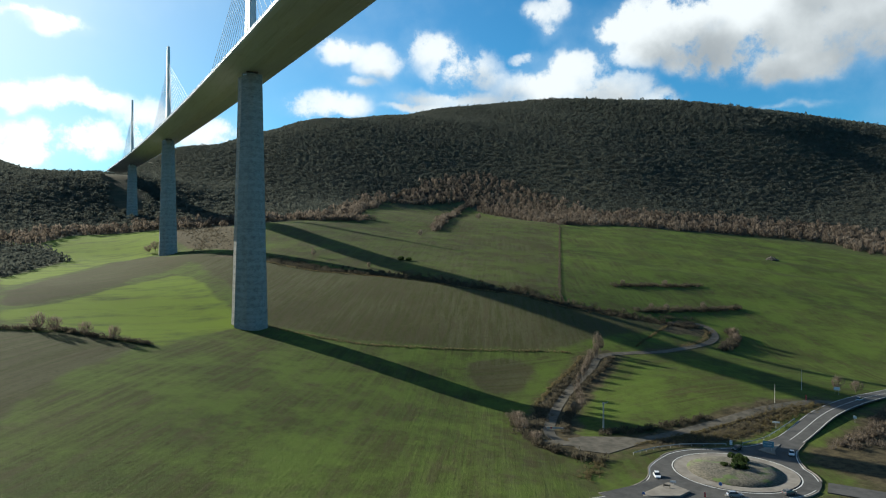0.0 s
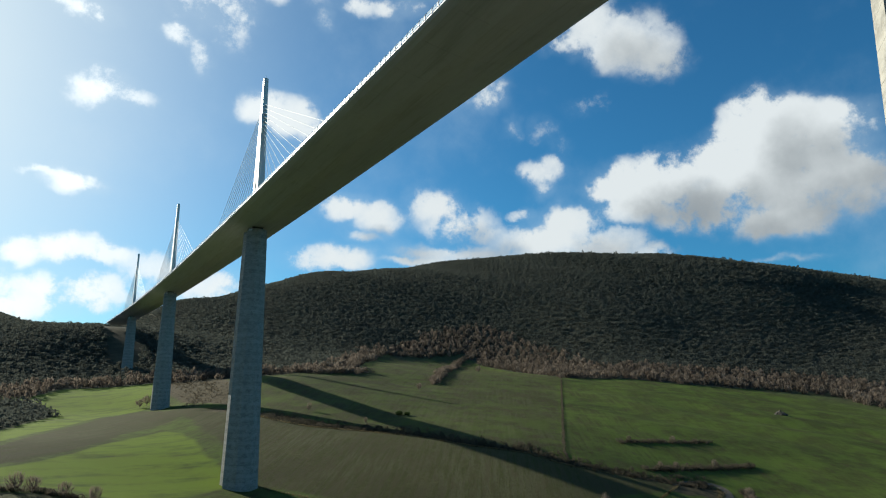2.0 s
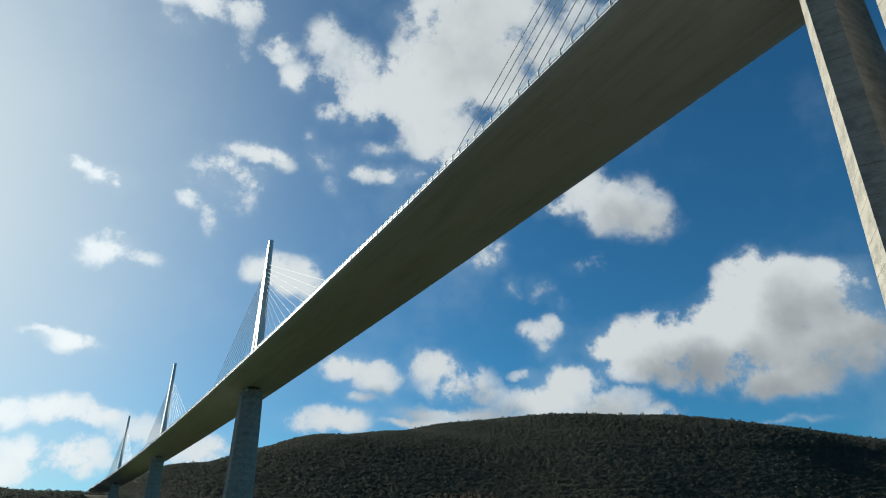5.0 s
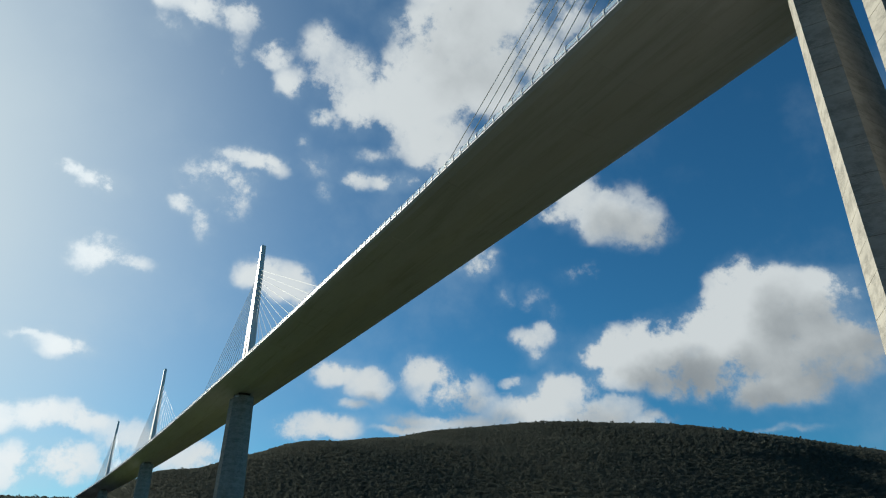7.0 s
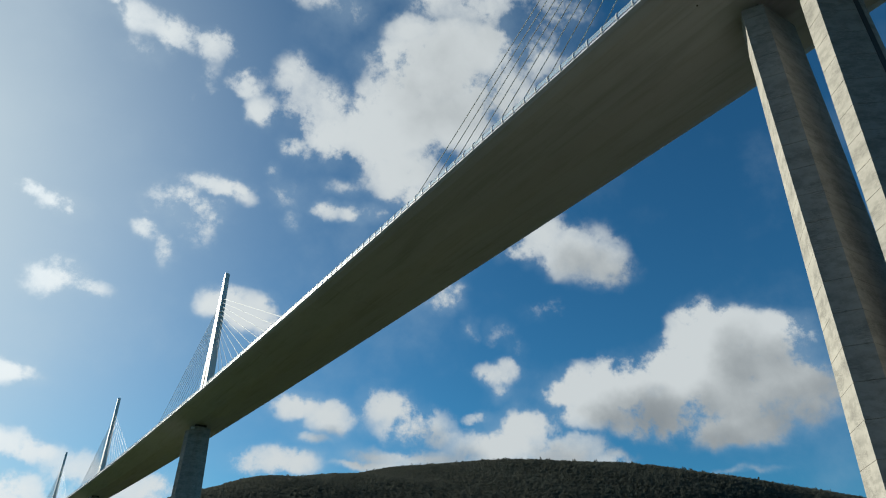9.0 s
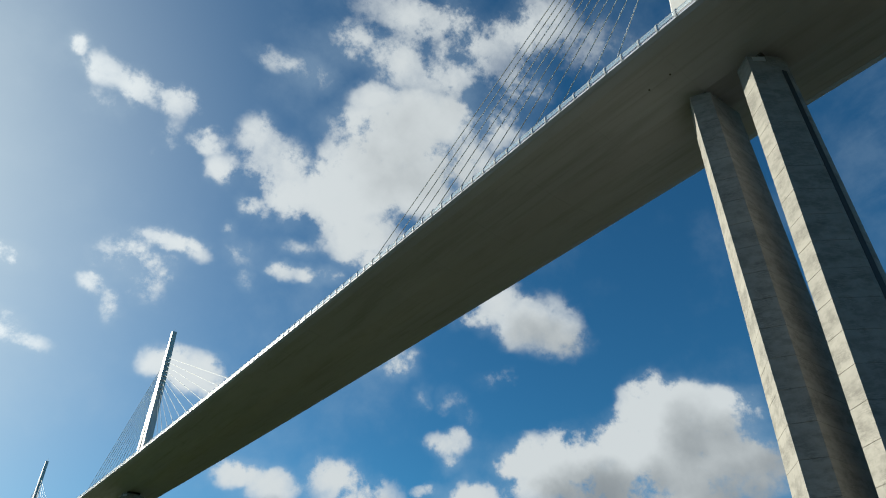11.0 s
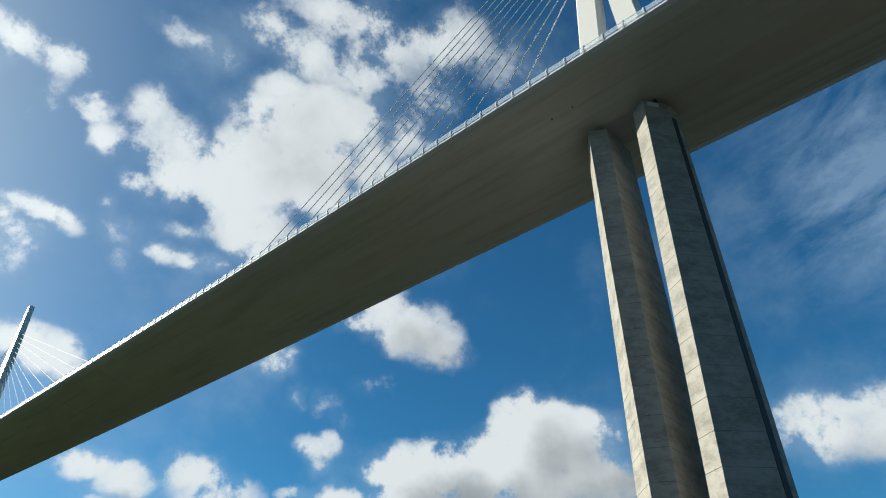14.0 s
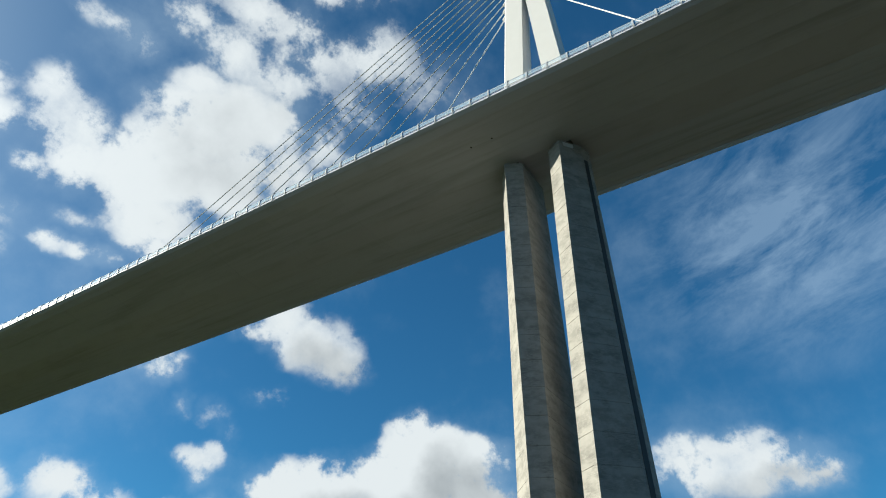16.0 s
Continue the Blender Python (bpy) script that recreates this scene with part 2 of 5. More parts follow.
class Mat:
    """A node material with short ways to add nodes."""

    def __init__(self, name, rough=0.8, metal=0.0, shine=0.5):
        self.m = bpy.data.materials.new(name)
        self.m.use_nodes = True
        self.t = self.m.node_tree
        self.b = self.t.nodes["Principled BSDF"]
        self.b.inputs["Roughness"].default_value, self.b.inputs["Metallic"].default_value = rough, metal
        self.b.inputs["Specular IOR Level"].default_value = shine
        self.place = self.add("ShaderNodeTexCoord").outputs["Object"]

    def add(self, kind, **settings):
        n = self.t.nodes.new(kind)
        return settle(n, settings)

    def put(self, value, socket):
        if isinstance(value, (int, float, tuple)):
            socket.default_value = value
        else:
            self.t.links.new(value, socket)

    def noise(self, scale, detail=5.0, rough=0.55, stretch=(1, 1, 1), turn=0.0):
        mp = self.add("ShaderNodeMapping")
        mp.inputs["Scale"].default_value = stretch
        where = self.place
        if turn:
            spin = self.add("ShaderNodeMapping")
            spin.inputs["Rotation"].default_value = (0, 0, turn)
            self.put(where, spin.inputs[0])
            where = spin.outputs[0]
        self.put(where, mp.inputs[0])
        n = self.add("ShaderNodeTexNoise")
        n.inputs["Scale"].default_value, n.inputs["Detail"].default_value, n.inputs["Roughness"].default_value = scale, detail, rough
        self.put(mp.outputs[0], n.inputs["Vector"])
        return n.outputs[0]

    def ramp(self, fac, lo, hi):
        n = self.add("ShaderNodeMapRange", interpolation_type="SMOOTHSTEP")
        n.inputs["From Min"].default_value, n.inputs["From Max"].default_value = lo, hi
        self.put(fac, n.inputs[0])
        return n.outputs[0]

    def mix(self, fac, a, b, how="MIX"):
        n = self.add("ShaderNodeMix", data_type="RGBA", blend_type=how)
        self.put(fac, n.inputs["Factor"])
        self.put((*a, 1) if isinstance(a, tuple) and len(a) == 3 else a, n.inputs["A"])
        self.put((*b, 1) if isinstance(b, tuple) and len(b) == 3 else b, n.inputs["B"])
        return n.outputs["Result"]

    def math(self, op, a, b=0.0):
        n = self.add("ShaderNodeMath", operation=op)
        self.put(a, n.inputs[0])
        self.put(b, n.inputs[1])
        return n.outputs[0]

    def attr(self, name):
        return self.add("ShaderNodeAttribute", attribute_name=name).outputs["Fac"]

    def bump(self, fac, strength=0.3, distance=0.02):
        n = self.add("ShaderNodeBump")
        n.inputs["Strength"].default_value, n.inputs["Distance"].default_value = strength, distance
        self.put(fac, n.inputs["Height"])
        self.put(n.outputs[0], self.b.inputs["Normal"])

    def colour(self, value):
        self.put((*value, 1) if isinstance(value, tuple) and len(value) == 3 else value, self.b.inputs["Base Color"])
        return self


def plain(name, rgb, rough=0.6, metal=0.0, spread=0.15, scale=3.0):
    m = Mat(name, rough, metal)
    dark = tuple(c * (1 - spread) for c in rgb)
    m.colour(m.mix(m.noise(scale), dark, rgb))
    return m.m


LIFT = 4.0  # height of one concreting lift of the piers


def concrete_material():
    m = Mat("pier_concrete", 0.85, 0.0, 0.3)
    lift = m.add("ShaderNodeObjectInfo").outputs["Random"]
    base = m.mix(m.ramp(m.noise(0.25, 4), 0.35, 0.65), (0.29, 0.28, 0.252), (0.325, 0.312, 0.28))
    base = m.mix(m.math("MULTIPLY", lift, 0.3), base, (0.26, 0.252, 0.23))
    # each lift shows the dark print of its formwork panel, with paler margins above and below
    along = m.add("ShaderNodeSeparateXYZ")
    m.put(m.place, along.inputs[0])
    step = m.math("FRACT", m.math("MULTIPLY", m.math("ADD", along.outputs[2], 90.0), 1 / LIFT))
    panel = m.math("MULTIPLY", m.ramp(step, 0.12, 0.3), m.math("SUBTRACT", 1.0, m.ramp(step, 0.66, 0.86)))
    print_on = m.ramp(m.noise(0.75, 8, 0.7, (0.7, 0.7, 1.5)), 0.40, 0.62)
    base = m.mix(m.math("MULTIPLY", m.math("MULTIPLY", panel, print_on), 0.42), base, (0.105, 0.102, 0.094))
    # smudges of fine level lines
    patch = m.ramp(m.noise(0.42, 3, 0.5, (0.8, 0.8, 1.1)), 0.48, 0.6)
    lines = m.ramp(m.noise(5.0, 6, 0.7, (0.3, 0.3, 2.4)), 0.42, 0.56)
    base = m.mix(m.math("MULTIPLY", m.math("MULTIPLY", patch, lines), 0.42), base, (0.09, 0.087, 0.08))
    cloud = m.ramp(m.noise(1.3, 9, 0.74, (0.8, 0.8, 1.6)), 0.42, 0.72)
    base = m.mix(m.math("MULTIPLY", cloud, 0.3), base, (0.17, 0.165, 0.15))
    spots = m.ramp(m.noise(1.9, 3, 0.5), 0.68, 0.74)
    base = m.mix(m.math("MULTIPLY", spots, 0.35), base, (0.11, 0.105, 0.095))
    run = m.noise(1.0, 6, 0.65, (1.6, 1.6, 0.07))
    m.colour(m.mix(m.math("MULTIPLY", m.ramp(run, 0.56, 0.76), 0.22), base, (0.16, 0.155, 0.14)))
    m.bump(m.noise(6.0, 6), 0.2, 0.03)
    return m.m


def soffit_material():
    m = Mat("painted_deck_steel", 0.5)
    base = m.mix(m.ramp(m.noise(0.05, 4, 0.5, (1.0, 0.25, 1.0)), 0.3, 0.7), (0.42, 0.445, 0.52), (0.49, 0.515, 0.59))
    grime = m.ramp(m.noise(0.6, 5, 0.6, (1.0, 0.04, 1.0)), 0.48, 0.75)
    base = m.mix(m.math("MULTIPLY", grime, 0.35), base, (0.15, 0.155, 0.165))
    m.colour(m.mix(m.math("MULTIPLY", m.ramp(m.noise(0.35, 6, 0.6, (1.0, 0.3, 1.0)), 0.5, 0.75), 0.25), base, (0.24, 0.25, 0.27)))
    return m.m


ROWS_FRONT, ROWS_SIDE = radians(32), radians(100)


def ground_material():
    m = Mat("fields_and_woodland_floor", 0.95, 0.0, 0.04)
    crop, dry, wood, lines = m.attr("crop"), m.attr("dry"), m.attr("wood"), m.attr("rows")
    big, fine = m.noise(0.012, 4), m.noise(0.35, 6, 0.6)
    # drilled rows of young wheat, with thinner growth between them
    rows = m.noise(0.42, 6, 0.72, (1.0, 0.012, 0.3), ROWS_FRONT)
    rows2 = m.noise(0.42, 6, 0.72, (1.0, 0.012, 0.3), ROWS_SIDE)
    clod = m.noise(2.2, 5, 0.7)
    bright_crop = m.mix(m.ramp(big, 0.35, 0.65), (0.041, 0.056, 0.017), (0.07, 0.094, 0.023))
    dull = m.mix(m.ramp(big, 0.4, 0.6), (0.05, 0.047, 0.025), (0.066, 0.064, 0.034))
    base = m.mix(m.ramp(m.math("ADD", crop, m.math("MULTIPLY", m.math("SUBTRACT", m.noise(0.05, 10, 0.78, (1.0, 0.7, 1.0), -0.45), 0.5), 1.0)), 0.25, 0.75), dull, bright_crop)
    earth = m.mix(m.ramp(fine, 0.4, 0.7), (0.05, 0.05, 0.02), (0.08, 0.075, 0.034))
    line = m.mix(lines, rows, rows2)
    gap = m.ramp(m.math("ADD", line, m.math("MULTIPLY", m.math("SUBTRACT", clod, 0.5), 0.35)), 0.44, 0.58)
    base = m.mix(m.math("MULTIPLY", gap, 0.78), base, m.mix(0.55, earth, (0.022, 0.034, 0.006)))
    base = m.mix(m.math("MULTIPLY", m.ramp(clod, 0.5, 0.7), 0.35), base, (0.10, 0.14, 0.018))
    speck = m.ramp(m.noise(0.8, 8, 0.78, (1.0, 0.5, 1.0), ROWS_FRONT), 0.5, 0.62)
    base = m.mix(m.math("MULTIPLY", speck, 0.55), base, (0.03, 0.033, 0.012))
    bald = m.ramp(m.noise(0.03, 9, 0.74, (1.0, 0.7, 1.0)), 0.52, 0.66)
    base = m.mix(m.math("MULTIPLY", bald, 0.62), base, earth)
    # thin brown strips along the drilling, where the seed has failed
    strip = m.mix(lines, m.noise(0.5, 8, 0.75, (0.5, 0.05, 0.3), ROWS_FRONT), m.noise(0.5, 8, 0.75, (0.4, 0.045, 0.3), ROWS_SIDE))
    base = m.mix(m.math("MULTIPLY", m.ramp(strip, 0.47, 0.62), 0.62), base, (0.054, 0.047, 0.024))
    bright = m.math("MULTIPLY", m.ramp(m.noise(0.04, 10, 0.74, (1.0, 0.8, 1.0), 0.6), 0.42, 0.62), m.ramp(crop, 0.15, 0.4))
    base = m.mix(m.math("MULTIPLY", bright, 0.65), base, (0.08, 0.123, 0.022))
    # lush strips, painted brighter still for the sun shining through the leaves
    backlit = m.math("MULTIPLY", m.ramp(crop, 1.0, 1.35), m.ramp(m.noise(0.09, 8, 0.7, (1.0, 0.25, 1.0), 1.1), 0.3, 0.55))
    base = m.mix(m.math("MULTIPLY", backlit, 0.8), base, (0.13, 0.185, 0.02))
    scrub = m.mix(m.ramp(m.noise(0.25, 6, 0.7), 0.35, 0.65), (0.036, 0.031, 0.02), (0.088, 0.071, 0.042))
    base = m.mix(m.ramp(m.math("ADD", dry, m.math("MULTIPLY", m.math("SUBTRACT", m.noise(0.12, 6, 0.65), 0.5), 0.9)), 0.3, 0.7), base, scrub)
    litter = m.mix(m.ramp(m.noise(0.08, 6, 0.7), 0.35, 0.65), (0.045, 0.048, 0.034), (0.075, 0.07, 0.05))
    base = m.mix(wood, base, litter)
    # stone: pale tint on unseen near ground, added to bounce light onto the deck
    pale = m.mix(m.ramp(m.noise(0.06, 6, 0.7), 0.35, 0.65), (0.12, 0.115, 0.10), (0.27, 0.26, 0.24))
    m.colour(m.mix(m.attr("stone"), base, pale))
    m.bump(m.math("ADD", m.noise(1.2, 7, 0.7), m.math("MULTIPLY", line, 0.8)), 0.9, 0.3)
    return m.m


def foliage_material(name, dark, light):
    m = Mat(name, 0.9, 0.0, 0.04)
    # tone also carries the lighter crown tops painted in by tuft_template
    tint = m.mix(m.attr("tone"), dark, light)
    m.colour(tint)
    # thin leaves and twigs let as much light through as they throw back
    thin, both = m.add("ShaderNodeBsdfTranslucent"), m.add("ShaderNodeMixShader")
    m.put(tint, thin.inputs["Color"])
    both.inputs[0].default_value = 0.45
    m.put(m.b.outputs[0], both.inputs[1])
    m.put(thin.outputs[0], both.inputs[2])
    m.put(both.outputs[0], m.t.nodes["Material Output"].inputs[0])
    return m.m


def road_material(name, lo, hi):
    m = Mat(name, 0.9, 0.0, 0.2)
    base = m.mix(m.ramp(m.noise(0.3, 7, 0.6), 0.35, 0.65), lo, hi)
    m.colour(m.mix(m.math("MULTIPLY", m.ramp(m.noise(8, 4), 0.4, 0.8), 0.3), base, tuple(c * 0.6 for c in lo)))
    m.bump(m.noise(12, 4), 0.2, 0.01)
    return m.m


def clear_material():
    m = Mat("clear_acrylic", 0.3, 0.0, 0.2)
    m.colour((0.48, 0.62, 0.72))
    m.b.inputs["Alpha"].default_value = 0.3
    return m.m


CONCRETE, SOFFIT, GROUND = concrete_material(), soffit_material(), ground_material()
WHITE_STEEL = plain("white_painted_steel", (0.56, 0.56, 0.545), 0.45, 0, 0.08, 0.5)
POST_PAINT = plain("pale_post_paint", (0.42, 0.45, 0.48), 0.5, 0, 0.1, 2.0)
CABLE = plain("white_cable_sheath", (0.78, 0.79, 0.78), 0.6, 0, 0.1, 1.0)
GALV = plain("galvanised_steel", (0.34, 0.345, 0.35), 0.6, 0.25, 0.2, 2.0)
ACRYLIC = clear_material()
DARK = plain("dark_recess", (0.03, 0.03, 0.03), 0.9)
BEARING_STEEL = plain("weathered_bearing_steel", (0.1, 0.1, 0.1), 0.7)
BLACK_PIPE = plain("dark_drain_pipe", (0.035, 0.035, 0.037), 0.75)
PLATE = plain("pale_metal_plate", (0.55, 0.57, 0.58), 0.5, 0.2)
ASPHALT = road_material("asphalt", (0.048, 0.047, 0.046), (0.072, 0.07, 0.067))
OLD_ASPHALT = road_material("worn_grey_track", (0.055, 0.049, 0.038), (0.1, 0.089, 0.07))
APRON = road_material("pale_paved_apron", (0.15, 0.133, 0.115), (0.21, 0.19, 0.163))
PAINT = plain("white_road_paint", (0.55, 0.55, 0.53), 0.8, 0, 0.35, 2.0)
FOREST = foliage_material("hillside_oak_scrub", (0.062, 0.07, 0.06), (0.086, 0.09, 0.075))
BARE = foliage_material("bare_winter_twigs", (0.07, 0.057, 0.045), (0.22, 0.178, 0.14))
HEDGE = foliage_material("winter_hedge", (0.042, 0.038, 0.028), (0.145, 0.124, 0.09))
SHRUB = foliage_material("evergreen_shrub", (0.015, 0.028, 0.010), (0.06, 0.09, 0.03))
GRASS = foliage_material("verge_grass", (0.07, 0.058, 0.03), (0.2, 0.165, 0.09))
BARK = plain("grey_bark", (0.13, 0.11, 0.085), 0.9, 0, 0.4, 2.0)

# ---- helpers of this scene ----


def mesh_of(name, bm, *mats):
    me = bpy.data.meshes.new(name)
    bm.normal_update()
    bm.to_mesh(me)
    bm.free()
    for m in mats:
        me.materials.append(m)
    return me


def part(name, bm, material, parent, label=""):
    ob = new(name, mesh_of(name, bm, material))
    ob.parent = parent
    return tagged(ob, label)


def thing(name, at, label, category, group="", kind=""):
    ob = new(name)
    ob.matrix_basis = at if isinstance(at, Matrix) else Matrix.Translation(at)
    return tagged(ob, label, category, group, kind)


def box(bm, x0, y0, z0, x1, y1, z1, bevel=0.0):
    r = bmesh.ops.create_cube(bm, size=1)["verts"]
    for v in r:
        v.co = Vector(((x0 + x1) / 2 + v.co.x * (x1 - x0), (y0 + y1) / 2 + v.co.y * (y1 - y0), (z0 + z1) / 2 + v.co.z * (z1 - z0)))
    if bevel:
        edges = {e for v in r for e in v.link_edges}
        bmesh.ops.bevel(bm, geom=list(edges), offset=bevel, segments=2, affect="EDGES")
    return bm


def rod(bm, a, b, r0, r1=None, sides=8):
    """A round bar from a to b, tapered from r0 to r1."""
    a, b = Vector(a), Vector(b)
    r1 = r0 if r1 is None else r1
    q = (b - a).to_track_quat("Z", "Y")
    rings = []
    for p, r in ((a, r0), (b, r1)):
        rings.append([bm.verts.new(p + q @ Vector((r * math.cos(k * math.tau / sides), r * math.sin(k * math.tau / sides), 0))) for k in range(sides)])
    for k in range(sides):
        bm.faces.new((rings[0][k], rings[0][(k + 1) % sides], rings[1][(k + 1) % sides], rings[1][k]))
    bm.faces.new(rings[0][::-1])
    bm.faces.new(rings[1])
    return bm


def skin(bm, loops, caps=True, smooth=False):
    """Faces between closed loops of points, one above the other."""
    rings = [[bm.verts.new(p) for p in loop] for loop in loops]
    n = len(rings[0])
    for lo, hi in zip(rings, rings[1:]):
        for k in range(n):
            f = bm.faces.new((lo[k], lo[(k + 1) % n], hi[(k + 1) % n], hi[k]))
            f.smooth = smooth
    if caps:
        bm.faces.new(rings[0][::-1])
        bm.faces.new(rings[-1])
    bmesh.ops.recalc_face_normals(bm, faces=bm.faces[:])
    return bm


def raw_mesh(name, verts, tris, material, tone=None):
    """A mesh straight from arrays, for stuff of many small pieces."""
    me = bpy.data.meshes.new(name)
    me.vertices.add(len(verts))
    me.vertices.foreach_set("co", np.ascontiguousarray(verts, np.float32).ravel())
    me.loops.add(tris.size)
    me.loops.foreach_set("vertex_index", np.ascontiguousarray(tris, np.int32).ravel())
    me.polygons.add(len(tris))
    me.polygons.foreach_set("loop_start", np.arange(0, tris.size, tris.shape[1], dtype=np.int32))
    if tone is not None:
        me.attributes.new("tone", "FLOAT", "POINT").data.foreach_set("value", np.ascontiguousarray(tone, np.float32))
    me.update(calc_edges=True)
    me.validate()
    me.materials.append(material)
    return me


# ---- ground ----
VALLEY = [(0, 0, 0), (-3, 342, 17), (-12, 684, 51), (-28, 1026, 98), (-41, 1240, 181),
          (97, 110, -8), (92, 211, -6), (175, 175, 0), (285, 227, -5), (157, 288, 17), (136, 464, 42),
          (87, 695, 79), (51, 587, 54), (600, 470, 46), (840, 660, 88), (217, 356, 30), (514, 738, 90),
          (560, 1040, 122), (260, 678, 74), (281, 904, 111), (-90, 270, 20), (-100, 400, 32),
          (-150, 180, 16), (-20, 120, 1.5), (-45, 212, 10.0), (-80, -30, 3), (-250, 450, 42), (-300, 800, 70), (240, 148, -7),
          (400, 200, -4), (120, -150, -25), (-200, -200, -5)]
HILLS = [(1695, 955, 345), (1570, 1120, 410), (1390, 1390, 469), (1265, 1510, 482), (970, 1730, 477), (740, 1850, 454),
         (560, 1920, 428), (370, 1960, 385), (255, 1920, 342), (110, 1780, 292), (-45, 1700, 196), (-80, 2150, 170), (-240, 1720, 236),
         (-500, 1600, 235), (2100, 1500, 440), (1500, 2400, 520), (500, 2700, 380), (-400, 2600, 130), (1200, 780, 175),
         (900, 1010, 225), (600, 1350, 260), (300, 1400, 215), (100, 1350, 178), (-300, 1250, 150), (1500, 400, 150)]
CTRL = np.array(VALLEY + HILLS, float)


def tps(r2):
    return 0.5 * r2 * np.log(r2 + 1e-6)


def solve_ground():
    p = CTRL[:, :2] / 500
    n = len(p)
    r2 = ((p[:, None] - p[None]) ** 2).sum(2)
    a = np.zeros((n + 3, n + 3))
    a[:n, :n] = tps(r2) + np.eye(n) * 0.002
    a[:n, n], a[:n, n + 1:] = 1, p
    a[n, :n], a[n + 1:, :n] = 1, p.T
    return p, np.linalg.solve(a, np.concatenate([CTRL[:, 2], np.zeros(3)]))


GP, GW = solve_ground()


def height(x, y):
    """Height of the ground at x, y (arrays or numbers)."""
    x, y = np.asarray(x, float), np.asarray(y, float)
    q = np.stack([np.clip(x, -900, 2600).ravel(), np.clip(y, -500, 3000).ravel()], 1) / 500
    z = np.empty(len(q))
    for i in range(0, len(q), 20000):
        b = q[i:i + 20000]
        r2 = ((b[:, None] - GP[None]) ** 2).sum(2)
        z[i:i + 20000] = tps(r2) @ GW[:-3] + GW[-3] + b @ GW[-2:]
    out = np.hypot(np.maximum(0, np.abs(x.ravel() - 850) - 1750), np.maximum(0, np.abs(y.ravel() - 1250) - 1750))
    z = z - out * 0.06
    # unseen hill added behind the camera, to cut low sky light on shaded faces
    behind = np.clip((-(x.ravel() + 80) * 0.5 - (y.ravel() + 31) * 0.86 - 250) / 650, 0, 1)
    z = z + 270 * behind * behind * (3 - 2 * behind)
    near = np.clip((np.hypot(x.ravel() - 97, y.ravel() - 110) - 31) / 45, 0, 1)
    near = 1 - near * near * (3 - 2 * near)
    z = z * (1 - near) + -8.0 * near
    return z.reshape(x.shape) if x.shape else float(z[0])


def inside(x, y, poly):
    """Which of the points lie in the polygon."""
    hit = np.zeros(x.shape, bool)
    for (ax, ay), (bx, by) in zip(poly, poly[1:] + poly[:1]):
        if ay != by:
            hit ^= ((ay > y) != (by > y)) & (x < (bx - ax) * (y - ay) / (by - ay) + ax)
    return hit


def near_line(x, y, line):
    """Distance of points from a line of stations."""
    best = np.full(np.shape(x), 1e9)
    for (ax, ay), (bx, by) in zip(line, line[1:]):
        dx, dy = bx - ax, by - ay
        s = np.clip(((x - ax) * dx + (y - ay) * dy) / (dx * dx + dy * dy), 0, 1)
        best = np.minimum(best, np.hypot(x - ax - s * dx, y - ay - s * dy))
    return best


GULLY = [(20, 600), (56, 544), (80, 491), (107, 462), (138, 424), (161, 380), (187, 348), (196, 322), (217, 302), (244, 290), (277, 283)]
HEDGEROW = [(498, 723), (333, 507), (222, 362), (200, 330)]
WOOD_EDGE = [(111, 776), (169, 786), (242, 819), (300, 960), (402, 1125), (462, 1104), (558, 1104), (557, 961), (519, 750), (622, 735), (676, 676),
             (762, 629), (829, 562), (808, 460), (900, 300)]
WOODS = [(-3, 905), (60, 840)] + WOOD_EDGE + [(1500, 0), (3000, 0), (3000, 3000), (-1500, 3000), (-1500, 900), (-220, 830), (-129, 812), (-99, 890)]
LEFT_COPSE = [(-170, 500), (-134, 508), (-121, 602), (-101, 682), (-127, 782), (-260, 830), (-500, 700)]
MID_FIELD = [(7, 345), (40, 303), (71, 286), (128, 256), (145, 250), (240, 268), (240, 288), (196, 318), (161, 376), (107, 458), (56, 540), (10, 640), (-8, 660)]
TRACK = [(66, 158), (70, 170), (93, 195), (113, 211), (135, 224), (151, 235), (170, 232), (192, 230), (232, 243), (265, 261), (282, 279), (281, 288), (261, 290), (244, 284)]
SERVICE = [(60, 158), (69, 154), (76, 148), (88, 148), (107, 148), (128, 149), (153, 148), (176, 147), (190, 146), (202, 142)]
PLOUGHED = [(-101, 181), (-95, 213), (-83, 239), (-66, 268), (-57, 287), (-67, 293), (-89, 307), (-114, 308), (-250, 330), (-250, 150)]
RIGHT_FIELD = [(498, 723), (333, 507), (222, 362), (210, 318), (280, 288), (300, 270), (280, 240), (240, 160), (420, 180), (900, 290), (829, 562), (676, 676)]
UPPER_FIELD = [(498, 723), (333, 507), (222, 362), (196, 326), (161, 384), (107, 466), (56, 548), (87, 700), (111, 776), (242, 819), (402, 1125), (558, 1104), (519, 750)]


def axis(lo, a, b, hi, fine, coarse):
    """Grid lines that lie close between a and b and wide beyond."""
    return np.concatenate([np.arange(lo, a, coarse), np.arange(a, b, fine), np.arange(b, hi + coarse, coarse)])


